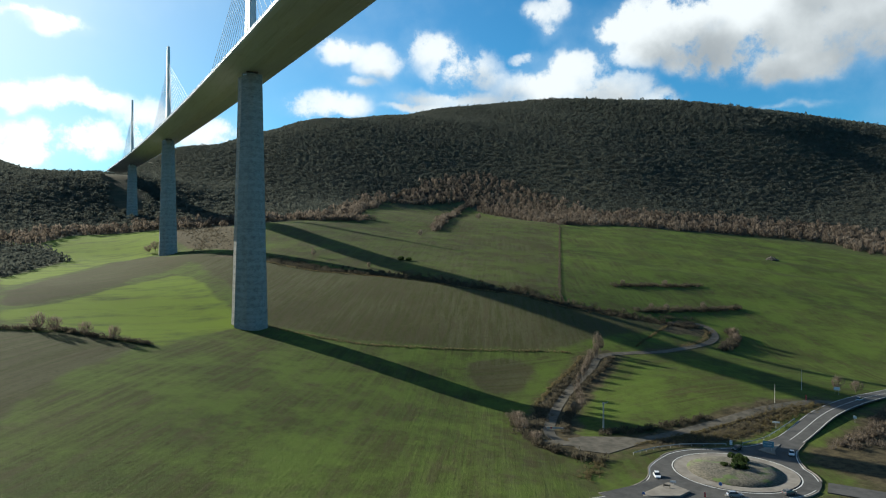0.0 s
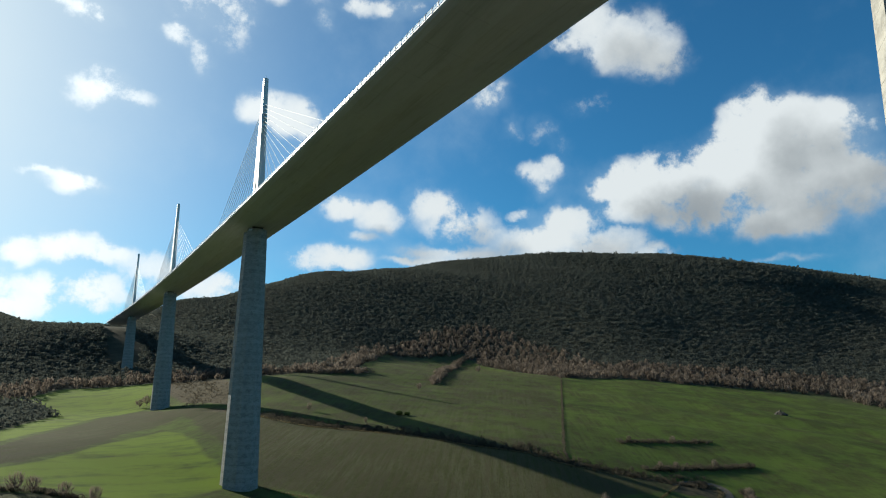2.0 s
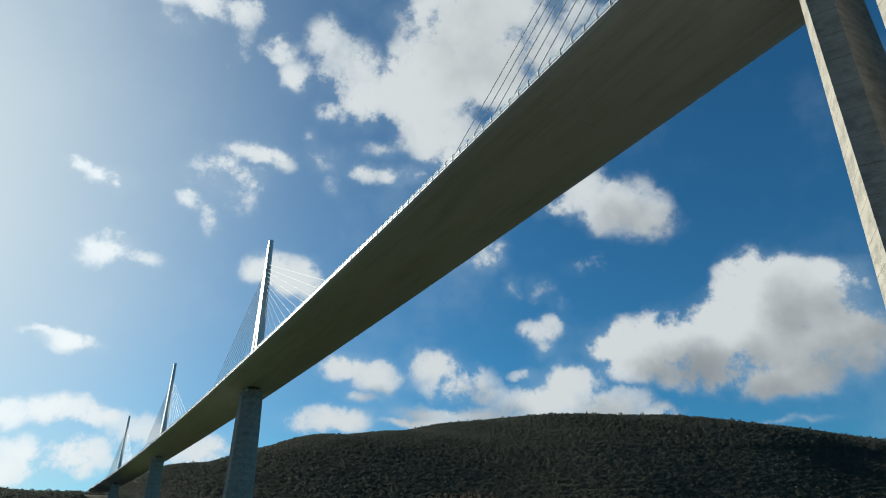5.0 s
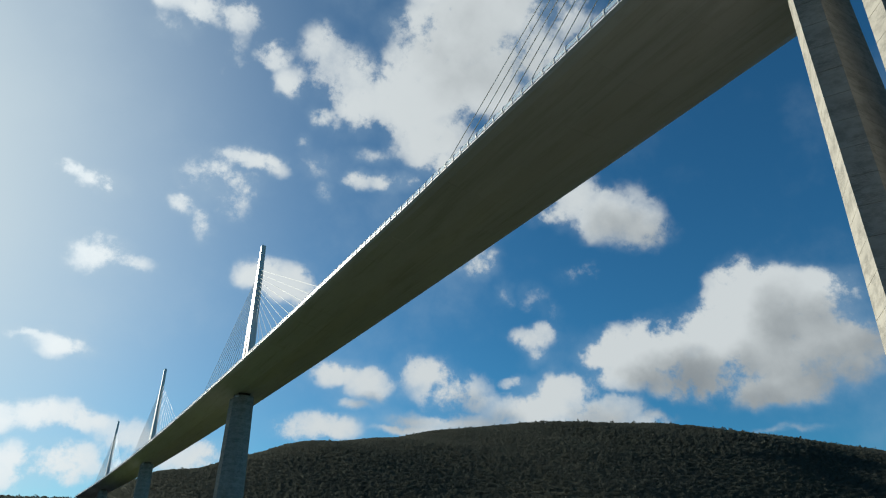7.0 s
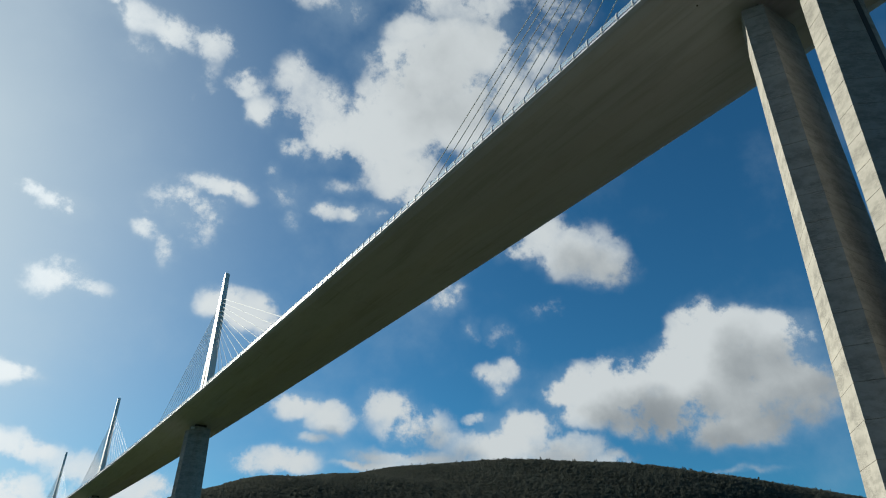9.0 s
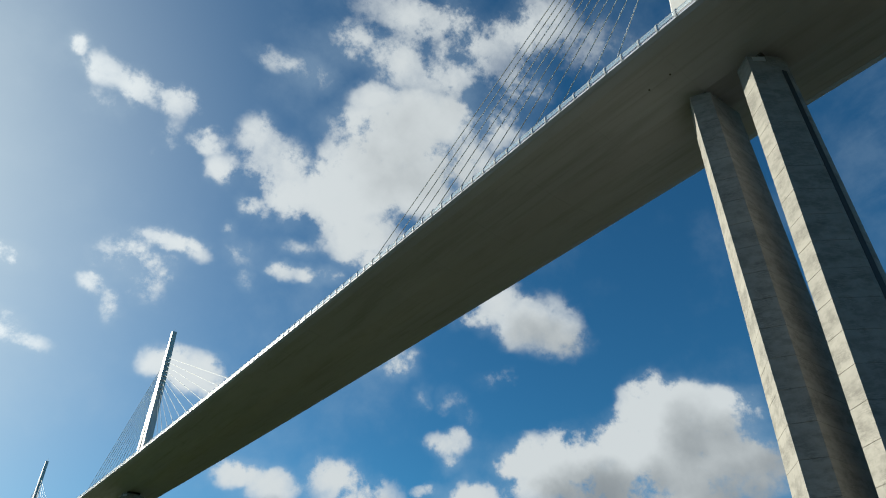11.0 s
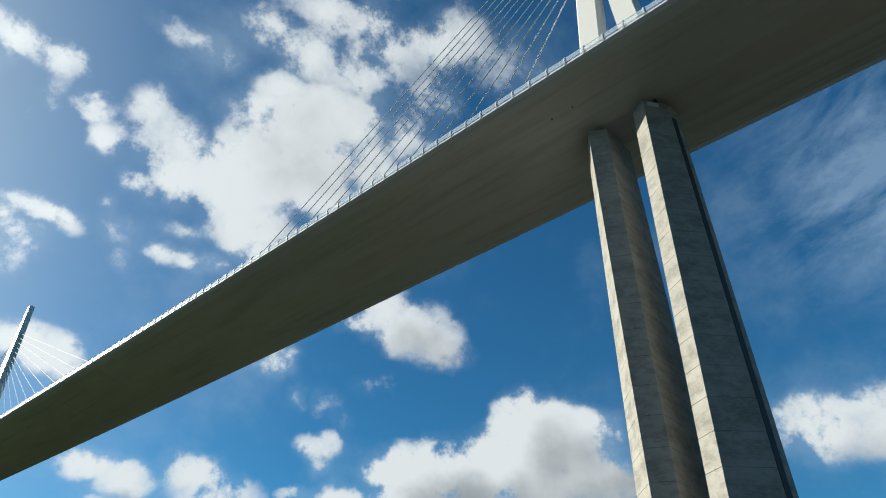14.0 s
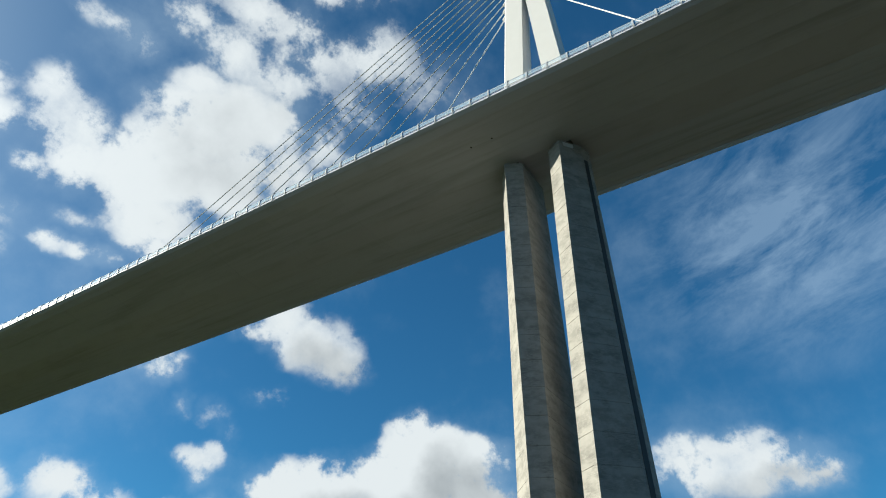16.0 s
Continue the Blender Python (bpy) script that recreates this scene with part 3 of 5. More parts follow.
def bumps(x, y):
    """Small unevenness of the fields and gullies on the wooded slope."""
    z = 0.5 * np.sin(x * 0.021 + 1.3 * np.sin(y * 0.013)) + 0.4 * np.sin(y * 0.034 + 1.1 * np.sin(x * 0.017))
    steep = np.clip((height(x, y) - 150) / 80, 0, 1)
    # low folds across the open field
    z = z + 1.5 * np.exp(-((x - 520) / 190) ** 2 - ((y - 470) / 170) ** 2) * np.sin(0.062 * x + 0.02 * y + 0.8 * np.sin(0.03 * y))
    return z + steep * (7 * np.sin(x * 0.012 + 2.0 * np.sin(y * 0.004)) + 4 * np.sin(x * 0.031 + y * 0.006))


def ground_z(x, y):
    z = height(x, y)
    d = near_line(np.asarray(x, float), np.asarray(y, float), GULLY)
    return z - 1.6 * np.exp(-(d / 7.0) ** 2)


gx, gy = axis(-2600, -260, 760, 3600, 4.0, 40.0), axis(-1400, 0, 1000, 3700, 4.0, 40.0)
GX, GY = np.meshgrid(gx, gy)
GZ = ground_z(GX, GY) + bumps(GX, GY) * np.clip((np.hypot(GX - 97, GY - 110) - 40) / 300, 0, 1)
nx, ny = len(gx), len(gy)
idx = np.arange(nx * ny).reshape(ny, nx)
quads = np.stack([idx[:-1, :-1], idx[:-1, 1:], idx[1:, 1:], idx[1:, :-1]], 2).reshape(-1, 4)
ground_mesh = raw_mesh("ground", np.stack([GX, GY, GZ], 2).reshape(-1, 3), quads, GROUND)
ground = tagged(new("ground", ground_mesh), "rolling green winter wheat fields below a wooded hill", "ground", kind="structure")
ground_mesh.polygons.foreach_set("use_smooth", np.ones(len(quads), bool))
px, py = GX.ravel(), GY.ravel()
# wood also covers the unseen hill behind the camera
in_wood = inside(px, py, WOODS) | inside(px, py, LEFT_COPSE) | (-(px + 80) * 0.5 - (py + 31) * 0.86 > 300)
in_mid, in_right, in_upper, in_plough = inside(px, py, MID_FIELD), inside(px, py, RIGHT_FIELD), inside(px, py, UPPER_FIELD), inside(px, py, PLOUGHED)
crop = np.full(px.shape, 0.85)
crop[in_mid] = 0.12
crop[in_upper] = 0.3
crop[in_right] = 0.95
crop[in_plough] = 0.0
crop[inside(px, py, [(-124, 411), (-110, 480), (-92, 577), (-62, 660), (-24, 680), (0, 624), (-10, 560), (-48, 503), (-83, 412), (-106, 372), (-119, 355)])] = 0.0
# lush strips whose backlit glow is put into the crop value
for bright_crop in ([(-127, 817), (-105, 901), (2, 929), (-17, 704), (-62, 650), (-102, 519), (-124, 410), (-134, 503), (-120, 585), (-100, 680)],
             [(-119, 353), (-96, 383), (-68, 443), (-24, 507), (-13, 487), (-6, 369), (-12, 337), (-39, 310), (-55, 281), (-63, 299), (-82, 319), (-115, 321)]):
    crop[inside(px, py, bright_crop)] = 1.5
# unseen near ground kept dull, so light bounced to the deck stays neutral
crop[py < 85] = 0.1
crop[(px > 8 + (py - 112) * 0.54) & (px < 60) & (py < 235)] = 0.35
dry = np.where(py < 85, 0.5, 0.0)
dry[near_line(px, py, GULLY) < 7] = 0.75
dry[near_line(px, py, TRACK[:6]) < 12] = 0.8
dry[near_line(px, py, TRACK[5:]) < 6] = 0.6
dry[near_line(px, py, SERVICE) < 9] = 0.7
dry[inside(px, py, [(225, 262), (250, 262), (272, 272), (274, 284), (250, 282), (230, 276)])] = 0.85
dry[inside(px, py, [(29, 900), (74, 825), (50, 609), (38, 605), (6, 690), (-4, 890)])] = 0.85
dry[inside(px, py, [(74, 196), (58, 170), (53, 154), (58, 140), (68, 132), (80, 146), (80, 178)])] = 0.75
dry[inside(px, py, [(36, 112), (46, 118), (58, 122), (68, 128), (76, 134), (90, 139), (80, 143), (66, 135), (52, 126), (40, 120)])] = 0.0
dry[inside(px, py, [(92, 139), (112, 135), (140, 133), (176, 139), (190, 142), (176, 147), (128, 149), (90, 147)])] = 0.95
dry[inside(px, py, [(126, 104), (140, 113), (175, 123), (240, 142), (270, 120), (200, 85), (126, 80)])] = 0.9
crop[(py > 150) & (py < 250) & (px > 75) & (px < 265)] = 0.7
crop[inside(px, py, [(84, 258), (111, 260), (113, 240), (92, 216), (70, 226)])] = 0.0
dry[(np.hypot(px - 97, py - 110) < 45) & (dry < 0.3)] = 0.35
rows_turn = np.zeros(px.shape)
rows_turn[(py > 150) & (py < 250) & (px > 75) & (px < 265)] = 1.0
# stone makes the unseen ground below y 62 paler, a reflector under the deck
for key, values in (("crop", crop), ("dry", dry), ("wood", in_wood.astype(float)), ("rows", rows_turn), ("stone", np.where(py < 62, 0.12, 0.0))):
    values = values.reshape(ny, nx)
    if key != "rows":
        for _ in range(2):
            values = (values + np.roll(values, 1, 0) + np.roll(values, -1, 0) + np.roll(values, 1, 1) + np.roll(values, -1, 1)) / 5
    values = values.ravel()
    ground_mesh.attributes.new(key, "FLOAT", "POINT").data.foreach_set("value", values.astype(np.float32))


def on_ground(x, y):
    """Height of the built ground sheet."""
    i, j = np.searchsorted(gx, x) - 1, np.searchsorted(gy, y) - 1
    u, v = (x - gx[i]) / (gx[i + 1] - gx[i]), (y - gy[j]) / (gy[j + 1] - gy[j])
    return (GZ[j, i] * (1 - u) + GZ[j, i + 1] * u) * (1 - v) + (GZ[j + 1, i] * (1 - u) + GZ[j + 1, i + 1] * u) * v


# ---- the viaduct ----
SPAN, BEND, RISE, SOFFIT_Z = 342.0, -5.384e-5, 0.0301, 144.0


def line_at(y, dx=0.0, dz=0.0):
    """A point of the deck: dx across from its axis, dz above its soffit."""
    t = BEND * y
    return Vector((BEND * y * y / 2 + dx, y - dx * t, SOFFIT_Z + RISE * y + dz))


def deck_loft(bm, profile, y0, y1, step):
    n = max(1, round((y1 - y0) / step))
    return skin(bm, [[line_at(y0 + (y1 - y0) * k / n, dx, dz) for dx, dz in profile] for k in range(n + 1)])


DECK_FROM, DECK_TO = -178.0, 1236.0
deck = thing("viaduct_deck", (0, 0, 0), "pale grey steel box deck of a tall cable-stayed viaduct", "bridge deck")
BOX = [(-3.2, 0), (3.2, 0), (13.6, 1.82), (13.6, 3.9), (-13.6, 3.9), (-13.6, 1.82)]
part("box_girder", deck_loft(bmesh.new(), BOX, DECK_FROM, DECK_TO, 12.0), SOFFIT, deck, "grey-green painted underside")
for side in (-1, 1):
    edge = [(13.62, 1.80), (15.3, 2.38), (15.95, 2.85), (15.95, 3.3), (14.6, 4.25), (13.62, 4.25)]
    edge = [(dx * side, dz) for dx, dz in edge]
    part("edge_fairing", deck_loft(bmesh.new(), edge, DECK_FROM, DECK_TO, 12.0), SOFFIT, deck)
    rail = [(14.0 * side, 4.25), (14.35 * side, 4.25), (14.2 * side, 5.2), (14.1 * side, 5.2)]
    part("crash_barrier", deck_loft(bmesh.new(), rail, DECK_FROM, DECK_TO, 24.0), GALV, deck)
part("carriageway", deck_loft(bmesh.new(), [(-13.5, 3.95), (13.5, 3.95), (13.5, 4.2), (-13.5, 4.2)], DECK_FROM, DECK_TO, 24.0), ASPHALT, deck, "asphalt road surface")
for dx, y in ((-9.3, 9.4), (-9.3, 5.3), (9.3, 9.4), (9.3, 5.3)):
    z = (abs(dx) - 3.2) * 1.82 / 10.4
    part("drain_hole", rod(bmesh.new(), line_at(y, dx, z - 0.05), line_at(y, dx, z + 0.1), 0.16, 0.16, 10), DARK, deck)

# welded seams of the underside, a little proud of the plates
for dx in (-12.2, -9.0, -5.9, 5.9, 9.0, 12.2):
    z = (abs(dx) - 3.2) * 1.82 / 10.4
    part("seam", deck_loft(bmesh.new(), [(dx - 0.05, z - 0.025), (dx + 0.05, z - 0.025), (dx + 0.05, z + 0.05), (dx - 0.05, z + 0.05)], DECK_FROM, DECK_TO, 24.0), SOFFIT, deck)
for k in range(24):
    y = -150.0 + 17.1 * k
    prof = [(-13.5, 1.79), (-3.2, -0.01), (3.2, -0.01), (13.5, 1.79)]
    loops = [[line_at(y + u, dx, dz + w) for dx, dz in prof for _ in (0,)] + [line_at(y + u, dx, dz + w2) for dx, dz in prof[::-1]] for u, w, w2 in ((-0.05, -0.02, 0.06), (0.05, -0.02, 0.06))]
    part("joint_seam", skin(bmesh.new(), loops), SOFFIT, deck)

# wind screens: curved posts with clear slats between them
POST_GAP = 3.48


def post_mesh(side):
    bm = bmesh.new()
    spine = [(15.93, 2.85), (16.12, 3.2), (16.2, 3.7), (16.14, 4.2), (15.93, 4.65), (15.62, 5.0), (15.3, 5.22)]
    loops = []
    for k, (dx, dz) in enumerate(spine):
        w = 0.13
        d = 0.22 - 0.022 * k
        loops.append([Vector((side * (dx - d), -w, dz)), Vector((side * (dx + 0.03), -w, dz)), Vector((side * (dx + 0.03), w, dz)), Vector((side * (dx - d), w, dz))])
    skin(bm, loops)
    return mesh_of("screen_post", bm, POST_PAINT)


def slat_rows(side):
    out = []
    for (a, za), (b, zb) in (((16.05, 3.4), (16.06, 3.9)), ((16.03, 4.0), (15.9, 4.45)), ((15.85, 4.55), (15.5, 5.0))):
        out.append([(side * a, za), (side * (a + 0.02), za), (side * (b + 0.02), zb), (side * b, zb)])
    return out


POSTS_FROM, POSTS_TO = -60.0, 420.0
for side in (-1, 1):
    me = post_mesh(side)
    stations = np.arange(DECK_FROM + 1.0, DECK_TO, POST_GAP)
    offset = (5.4 - stations[0]) % POST_GAP
    singles = [s + offset for s in stations if POSTS_FROM < s < POSTS_TO]
    others = [s + offset for s in stations if not POSTS_FROM < s < POSTS_TO and s + offset < DECK_TO]
    for s in singles:
        ob = new("screen_post", me)
        ob.parent = deck
        ob.matrix_basis = Matrix.Translation(line_at(s)) @ pose(0, 0, 0, 0, 0, -math.degrees(-BEND * s))
        ob.location.z = SOFFIT_Z + RISE * s
    src = np.array([v.co for v in me.vertices])
    faces = np.array([list(p.vertices) for p in me.polygons if len(p.vertices) == 4])
    vv = np.concatenate([src + np.array(line_at(s)) for s in others])
    ff = np.concatenate([faces + k * len(src) for k in range(len(others))])
    rest = new("screen_posts_beyond", raw_mesh("screen_posts_beyond", vv, ff, POST_PAINT))
    rest.parent = deck
    tagged(rest, kind="stuff")
    for prof in slat_rows(side):
        part("screen_slat", deck_loft(bmesh.new(), prof, DECK_FROM, DECK_TO, 24.0), ACRYLIC, deck, "clear acrylic wind screen slat")
    for dz, dx, r in ((3.3, 16.08, 0.03), (5.15, 15.38, 0.045)):
        part("screen_rail", deck_loft(bmesh.new(), [(side * (dx - r), dz - r), (side * (dx + r), dz - r), (side * (dx + r), dz + r), (side * (dx - r), dz + r)],
                                      DECK_FROM, DECK_TO, 24.0), GALV, deck)


def half_plan(h, side, total):
    """One half of a pier's plan at h metres below its top; the halves part in the upper 90 m."""
    xm, ym = 5.35 + 0.0268 * h, 5.05 - 0.0125 * min(h, 90.0)
    xi, yi, xo = xm - 1.52, ym - 2.6, 0.42 * (xm - 0.35)
    if h >= 90.0:
        yi = 0.0
    yt = 7.85 + 0.016 * h
    pts = [(-xi, yi), (-xm, ym), (-xo, yt - 0.55), (-0.55, yt), (0.55, yt), (xo, yt - 0.55), (xm, ym), (xi, yi)]
    return [(x, y * side + 0.2) for x, y in pts]


def column(name, h0, h1, side, total, parent, label):
    """A half pier: a core, and round it the concreting lifts with a narrow recessed joint between them."""

    def loop(hh, inset):
        pl = half_plan(min(hh, 89.999) if h1 <= 90.0 else hh, side, total)
        cy = sum(p[1] for p in pl) / len(pl)
        return [Vector((x - inset * (1 if x > 0 else -1), cy + (y - cy) * (1 - inset / 3.5), -hh)) for x, y in pl]

    core = part(name, skin(bmesh.new(), [loop(h1 + (h0 + 0.02 - h1) * k / 24, 0.09) for k in range(25)]), DARK, parent, label)
    h = h1
    while h > h0 + 0.01:
        nxt = max(h0, h - LIFT)
        part("concrete_lift", skin(bmesh.new(), [loop(h - 0.012, 0.03), loop(h - 0.05, 0.0), loop(nxt + 0.05, 0.0), loop(nxt + 0.012, 0.03)]), CONCRETE, core)
        h = nxt
    return core


def pier(y, tall, label):
    p = line_at(y, 0, -1.5)
    ob = thing("bridge_pier", p, label, "bridge pier", "piers of the viaduct")
    for side in (1, -1):
        if tall > 92:
            column("upper_column", 0, 90, side, tall, ob, "pale concrete column with lift joints")
        else:
            column("upper_column", 0, tall + 4, side, tall, ob, "pale concrete column with lift joints")
        bm = box(bmesh.new(), -2.9, side * 4.9 - 1.1, 0, 2.9, side * 4.9 + 1.1, 0.55, 0.05)
        part("bearing_plinth", bm, BEARING_STEEL, ob)
        for bx in (-2.2, 2.2):
            part("bearing", rod(bmesh.new(), (bx, side * 4.9, 0.55), (bx, side * 4.9, 1.62), 0.75, 0.75, 16), DARK, ob, "dark steel bearing")
        part("bearing_collar", box(bmesh.new(), -3.0, side * 4.9 - 1.2, 1.05, 3.0, side * 4.9 + 1.2, 1.49, 0.04), BEARING_STEEL, ob)
    if tall > 92:
        for side in (1, -1):
            column("shaft", 90, tall + 4, side, tall, ob, "pale concrete lower shaft")
    # a near-black strip for the service duct, slightly proud of the outer flank
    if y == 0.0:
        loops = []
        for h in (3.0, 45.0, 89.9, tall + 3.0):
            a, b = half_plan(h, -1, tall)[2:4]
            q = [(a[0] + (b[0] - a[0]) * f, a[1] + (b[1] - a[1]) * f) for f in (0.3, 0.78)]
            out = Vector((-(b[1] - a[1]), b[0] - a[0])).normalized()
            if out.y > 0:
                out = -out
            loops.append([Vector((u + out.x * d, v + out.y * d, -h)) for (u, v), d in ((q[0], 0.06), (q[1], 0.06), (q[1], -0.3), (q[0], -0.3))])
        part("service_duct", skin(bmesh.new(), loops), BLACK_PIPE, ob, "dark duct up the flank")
    a, b = (Vector(p) for p in half_plan(0.75, -1, tall)[1:3])
    turn = math.degrees(math.atan2(b.y - a.y, b.x - a.x))
    seat = a.lerp(b, 0.42)
    part("warning_plate", box(bmesh.new(), -0.95, -0.06, -0.42, 0.95, 0.05, 0.42, 0.02), PLATE, ob, "pale metal plate near the top").matrix_basis = (
        Matrix.Translation((seat.x, seat.y, -0.75)) @ pose(0, 0, 0, 0, 0, turn))
    return ob


pier(0.0, 144.0, "tall split pale concrete pier with dark streaks under the deck")
pier(SPAN, 137.0, "tall tapering concrete pier standing in green wheat")
pier(2 * SPAN, 113.0, "tapering concrete pier standing beside rough scrub")
pier(3 * SPAN, 77.0, "shorter concrete pier rising out of hillside woods")


def pylon(y, label):
    top = 87.0
    ob = thing("cable_pylon", line_at(y - 0.45, 0, 4.2), label, "pylon", "pylons of the viaduct")

    def outer(z):
        return 7.55 - (7.55 - 4.3) * z / 49.5 if z < 49.5 else 4.3 - (4.3 - 1.7) * (z - 49.5) / 37.5

    def wide(z):
        return 2.1 - 0.85 * z / top
    for side in (1, -1):
        loops = []
        for z in (0, 15, 30, 42, 49.5):
            yo, w = outer(z), wide(z)
            yi = max(0.05, 3.15 * (1 - z / 50.0))
            ch = 0.35
            loops.append([Vector((-w, side * (yi + 0.0), z)), Vector((-w, side * (yo - ch), z)), Vector((-w + ch, side * yo, z)), Vector((w - ch, side * yo, z)),
                          Vector((w, side * (yo - ch), z)), Vector((w, side * yi, z))])
        part("leg", skin(bmesh.new(), loops), WHITE_STEEL, ob, "white steel leg")
    loops = []
    for z in (49.5, 60, 70, 79, top):
        yo, w, ch = outer(z), wide(z), 0.35
        loops.append([Vector((-w, -(yo - ch), z)), Vector((-w, yo - ch, z)), Vector((-w + ch, yo, z)), Vector((w - ch, yo, z)), Vector((w, yo - ch, z)), Vector((w, -(yo - ch), z)),
                      Vector((w - ch, -yo, z)), Vector((-w + ch, -yo, z))])
    part("mast", skin(bmesh.new(), loops), WHITE_STEEL, ob, "white steel mast")
    part("mast_cap", rod(bmesh.new(), (0, 0, top), (0, 0, top + 2.2), 0.12, 0.05), GALV, ob)
    for side in (1, -1):
        for k in range(11):
            yd, zm = 36.0 + 12.6 * k, 44.1 + 2.58 * k
            a = Vector((0, side * (outer(zm) - 0.3), zm))
            b = Vector((BEND * (y * side * yd + yd * yd / 2), side * yd, RISE * side * yd - 0.1))
            part("stay_cable", rod(bmesh.new(), a, b, 0.135, 0.135, 6), CABLE, ob)
            part("cable_anchor", rod(bmesh.new(), Vector((0, side * (outer(zm) - 0.6), zm + 0.25)), Vector((0, side * (outer(zm) + 1.1), zm - 1.7)), 0.55, 0.4, 8), WHITE_STEEL, ob)
    return ob


for k, label in enumerate(("white steel pylon with a tight fan of stay cables", "white steel pylon with stay cables to both sides",
                           "slender white pylon with stay cables, farther along", "slender white pylon near the hillside end")):
    pylon(k * SPAN, label)

# ---- roads and roundabout ----
RX, RY, RZ = 95.6, 109.4, -8.0


def smooth_line(line, step=4.0):
    """A line of stations as a smooth curve with even steps."""
    pts = [Vector(p) for p in line]
    pts = [2 * pts[0] - pts[1]] + pts + [2 * pts[-1] - pts[-2]]
    out = []
    for a, b, c, d in zip(pts, pts[1:], pts[2:], pts[3:]):
        n = max(2, round((c - b).length / step))
        for k in range(n):
            t = k / n
            out.append(0.5 * (2 * b + (c - a) * t + (2 * a - 5 * b + 4 * c - d) * t * t + (3 * b - 3 * c + d - a) * t ** 3))
    return out + [pts[-2]]


def ribbon(line, offset, width, lift, depth=0.5, step=4.0, bed=None, tilted=False):
    """A strip of ground cover along a line, shifted sideways by offset; a tilted one leans with the slope."""
    pts = smooth_line(line, step)
    loops = []
    for k, p in enumerate(pts):
        d = (pts[min(k + 1, len(pts) - 1)] - pts[max(k - 1, 0)]).normalized()
        n = Vector((-d.y, d.x))
        a, b = p + n * (offset - width / 2), p + n * (offset + width / 2)
        w = (bed or width) / 2
        z = max(on_ground(*(p + n * f * w)) - (0.1 if f else 0.0) for f in (-1, 0, 1)) + lift
        za, zb = (on_ground(*a) + lift, on_ground(*b) + lift) if tilted else (z, z)
        loops.append([Vector((a.x, a.y, za)), Vector((b.x, b.y, zb)), Vector((b.x, b.y, zb - depth)), Vector((a.x, a.y, za - depth))])
    return skin(bmesh.new(), loops)


def ring(r0, r1, z, depth, n=72, cx=RX, cy=RY):
    bm = bmesh.new()
    loops = []
    for k in range(n):
        c, s = math.cos(k * math.tau / n), math.sin(k * math.tau / n)
        loops.append([bm.verts.new((cx + r * c, cy + r * s, zz)) for r, zz in ((r0, z), (r1, z), (r1, z - depth), (r0, z - depth))])
    for k in range(n):
        a, b = loops[k], loops[(k + 1) % n]
        for j in range(4):
            bm.faces.new((a[j], a[(j + 1) % 4], b[(j + 1) % 4], b[j]))
    bmesh.ops.recalc_face_normals(bm, faces=bm.faces[:])
    return bm


def arc(r0, r1, z, depth, a0, a1):
    """A piece of a ring round the roundabout's middle, between two angles in degrees."""
    loops = []
    for k in range(25):
        a = radians(a0 + (a1 - a0) * k / 24)
        loops.append([Vector((RX + r * math.cos(a), RY + r * math.sin(a), zz)) for r, zz in ((r0, z), (r1, z), (r1, z - depth), (r0, z - depth))])
    return skin(bmesh.new(), loops)


def flare(corners):
    """Asphalt that widens from the roundabout into an approach road."""
    bm = bmesh.new()
    zs = [max(RZ + 0.33, on_ground(x, y) + 0.28) for x, y in corners]
    skin(bm, [[Vector((x, y, z - 0.8)) for (x, y), z in zip(corners, zs)], [Vector((x, y, z)) for (x, y), z in zip(corners, zs)]])
    return bm


def edge_strip(line, width, lift):
    """A painted or kerb strip along the edge of a flare."""
    pts = smooth_line(line, 2.0)
    loops = []
    for k, p in enumerate(pts):
        d = (pts[min(k + 1, len(pts) - 1)] - pts[max(k - 1, 0)]).normalized()
        n = Vector((-d.y, d.x)) * width / 2
        z = max(RZ + 0.33, on_ground(p.x, p.y) + 0.28) + lift
        loops.append([Vector((p.x - n.x, p.y - n.y, z)), Vector((p.x + n.x, p.y + n.y, z)), Vector((p.x + n.x, p.y + n.y, z - 0.2)), Vector((p.x - n.x, p.y - n.y, z - 0.2))])
    return skin(bmesh.new(), loops)


MAIN_ROAD = [(128, 120), (141, 123), (160, 128.5), (178, 134), (198, 139), (245, 150), (330, 168), (450, 186), (600, 190)]
WEST_ROAD = [(56, 105.5), (46, 103.5), (20, 97), (-10, 88), (-60, 70)]
SOUTH_ROAD = [(108, 88), (124, 62), (150, 26), (185, -30)]
road = tagged(new("road", mesh_of("road", ring(15.0, 23.2, RZ + 0.34, 0.9), ASPHALT)), "grey asphalt roundabout carriageway with white edge lines", "road", kind="structure")
for line, width in ((MAIN_ROAD, 9.4), (WEST_ROAD, 12.5), (SOUTH_ROAD, 9.0)):
    part("carriageway", ribbon(line, 0, width, 0.30), ASPHALT, road, "asphalt approach road")
    for off in (-width / 2 + 0.4, width / 2 - 0.4):
        part("edge_line", ribbon(line[1:], off, 0.22, 0.32, 0.05, 4.0, width), PAINT, road, "white painted line")
    part("centre_line", ribbon(line[1:], 0, 0.2, 0.32, 0.05, 4.0, width), PAINT, road, "white painted line")
part("edge_line", ring(18.2, 18.5, RZ + 0.352, 0.03), PAINT, road, "white painted line")
WEST_EDGE = [(86.5, 130.3), (82.9, 129.0), (75.4, 125.0), (69.7, 119.5), (65.0, 116.4), (58.2, 114.1), (52.7, 113.0), (47.8, 112.1), (43.6, 111.4)]
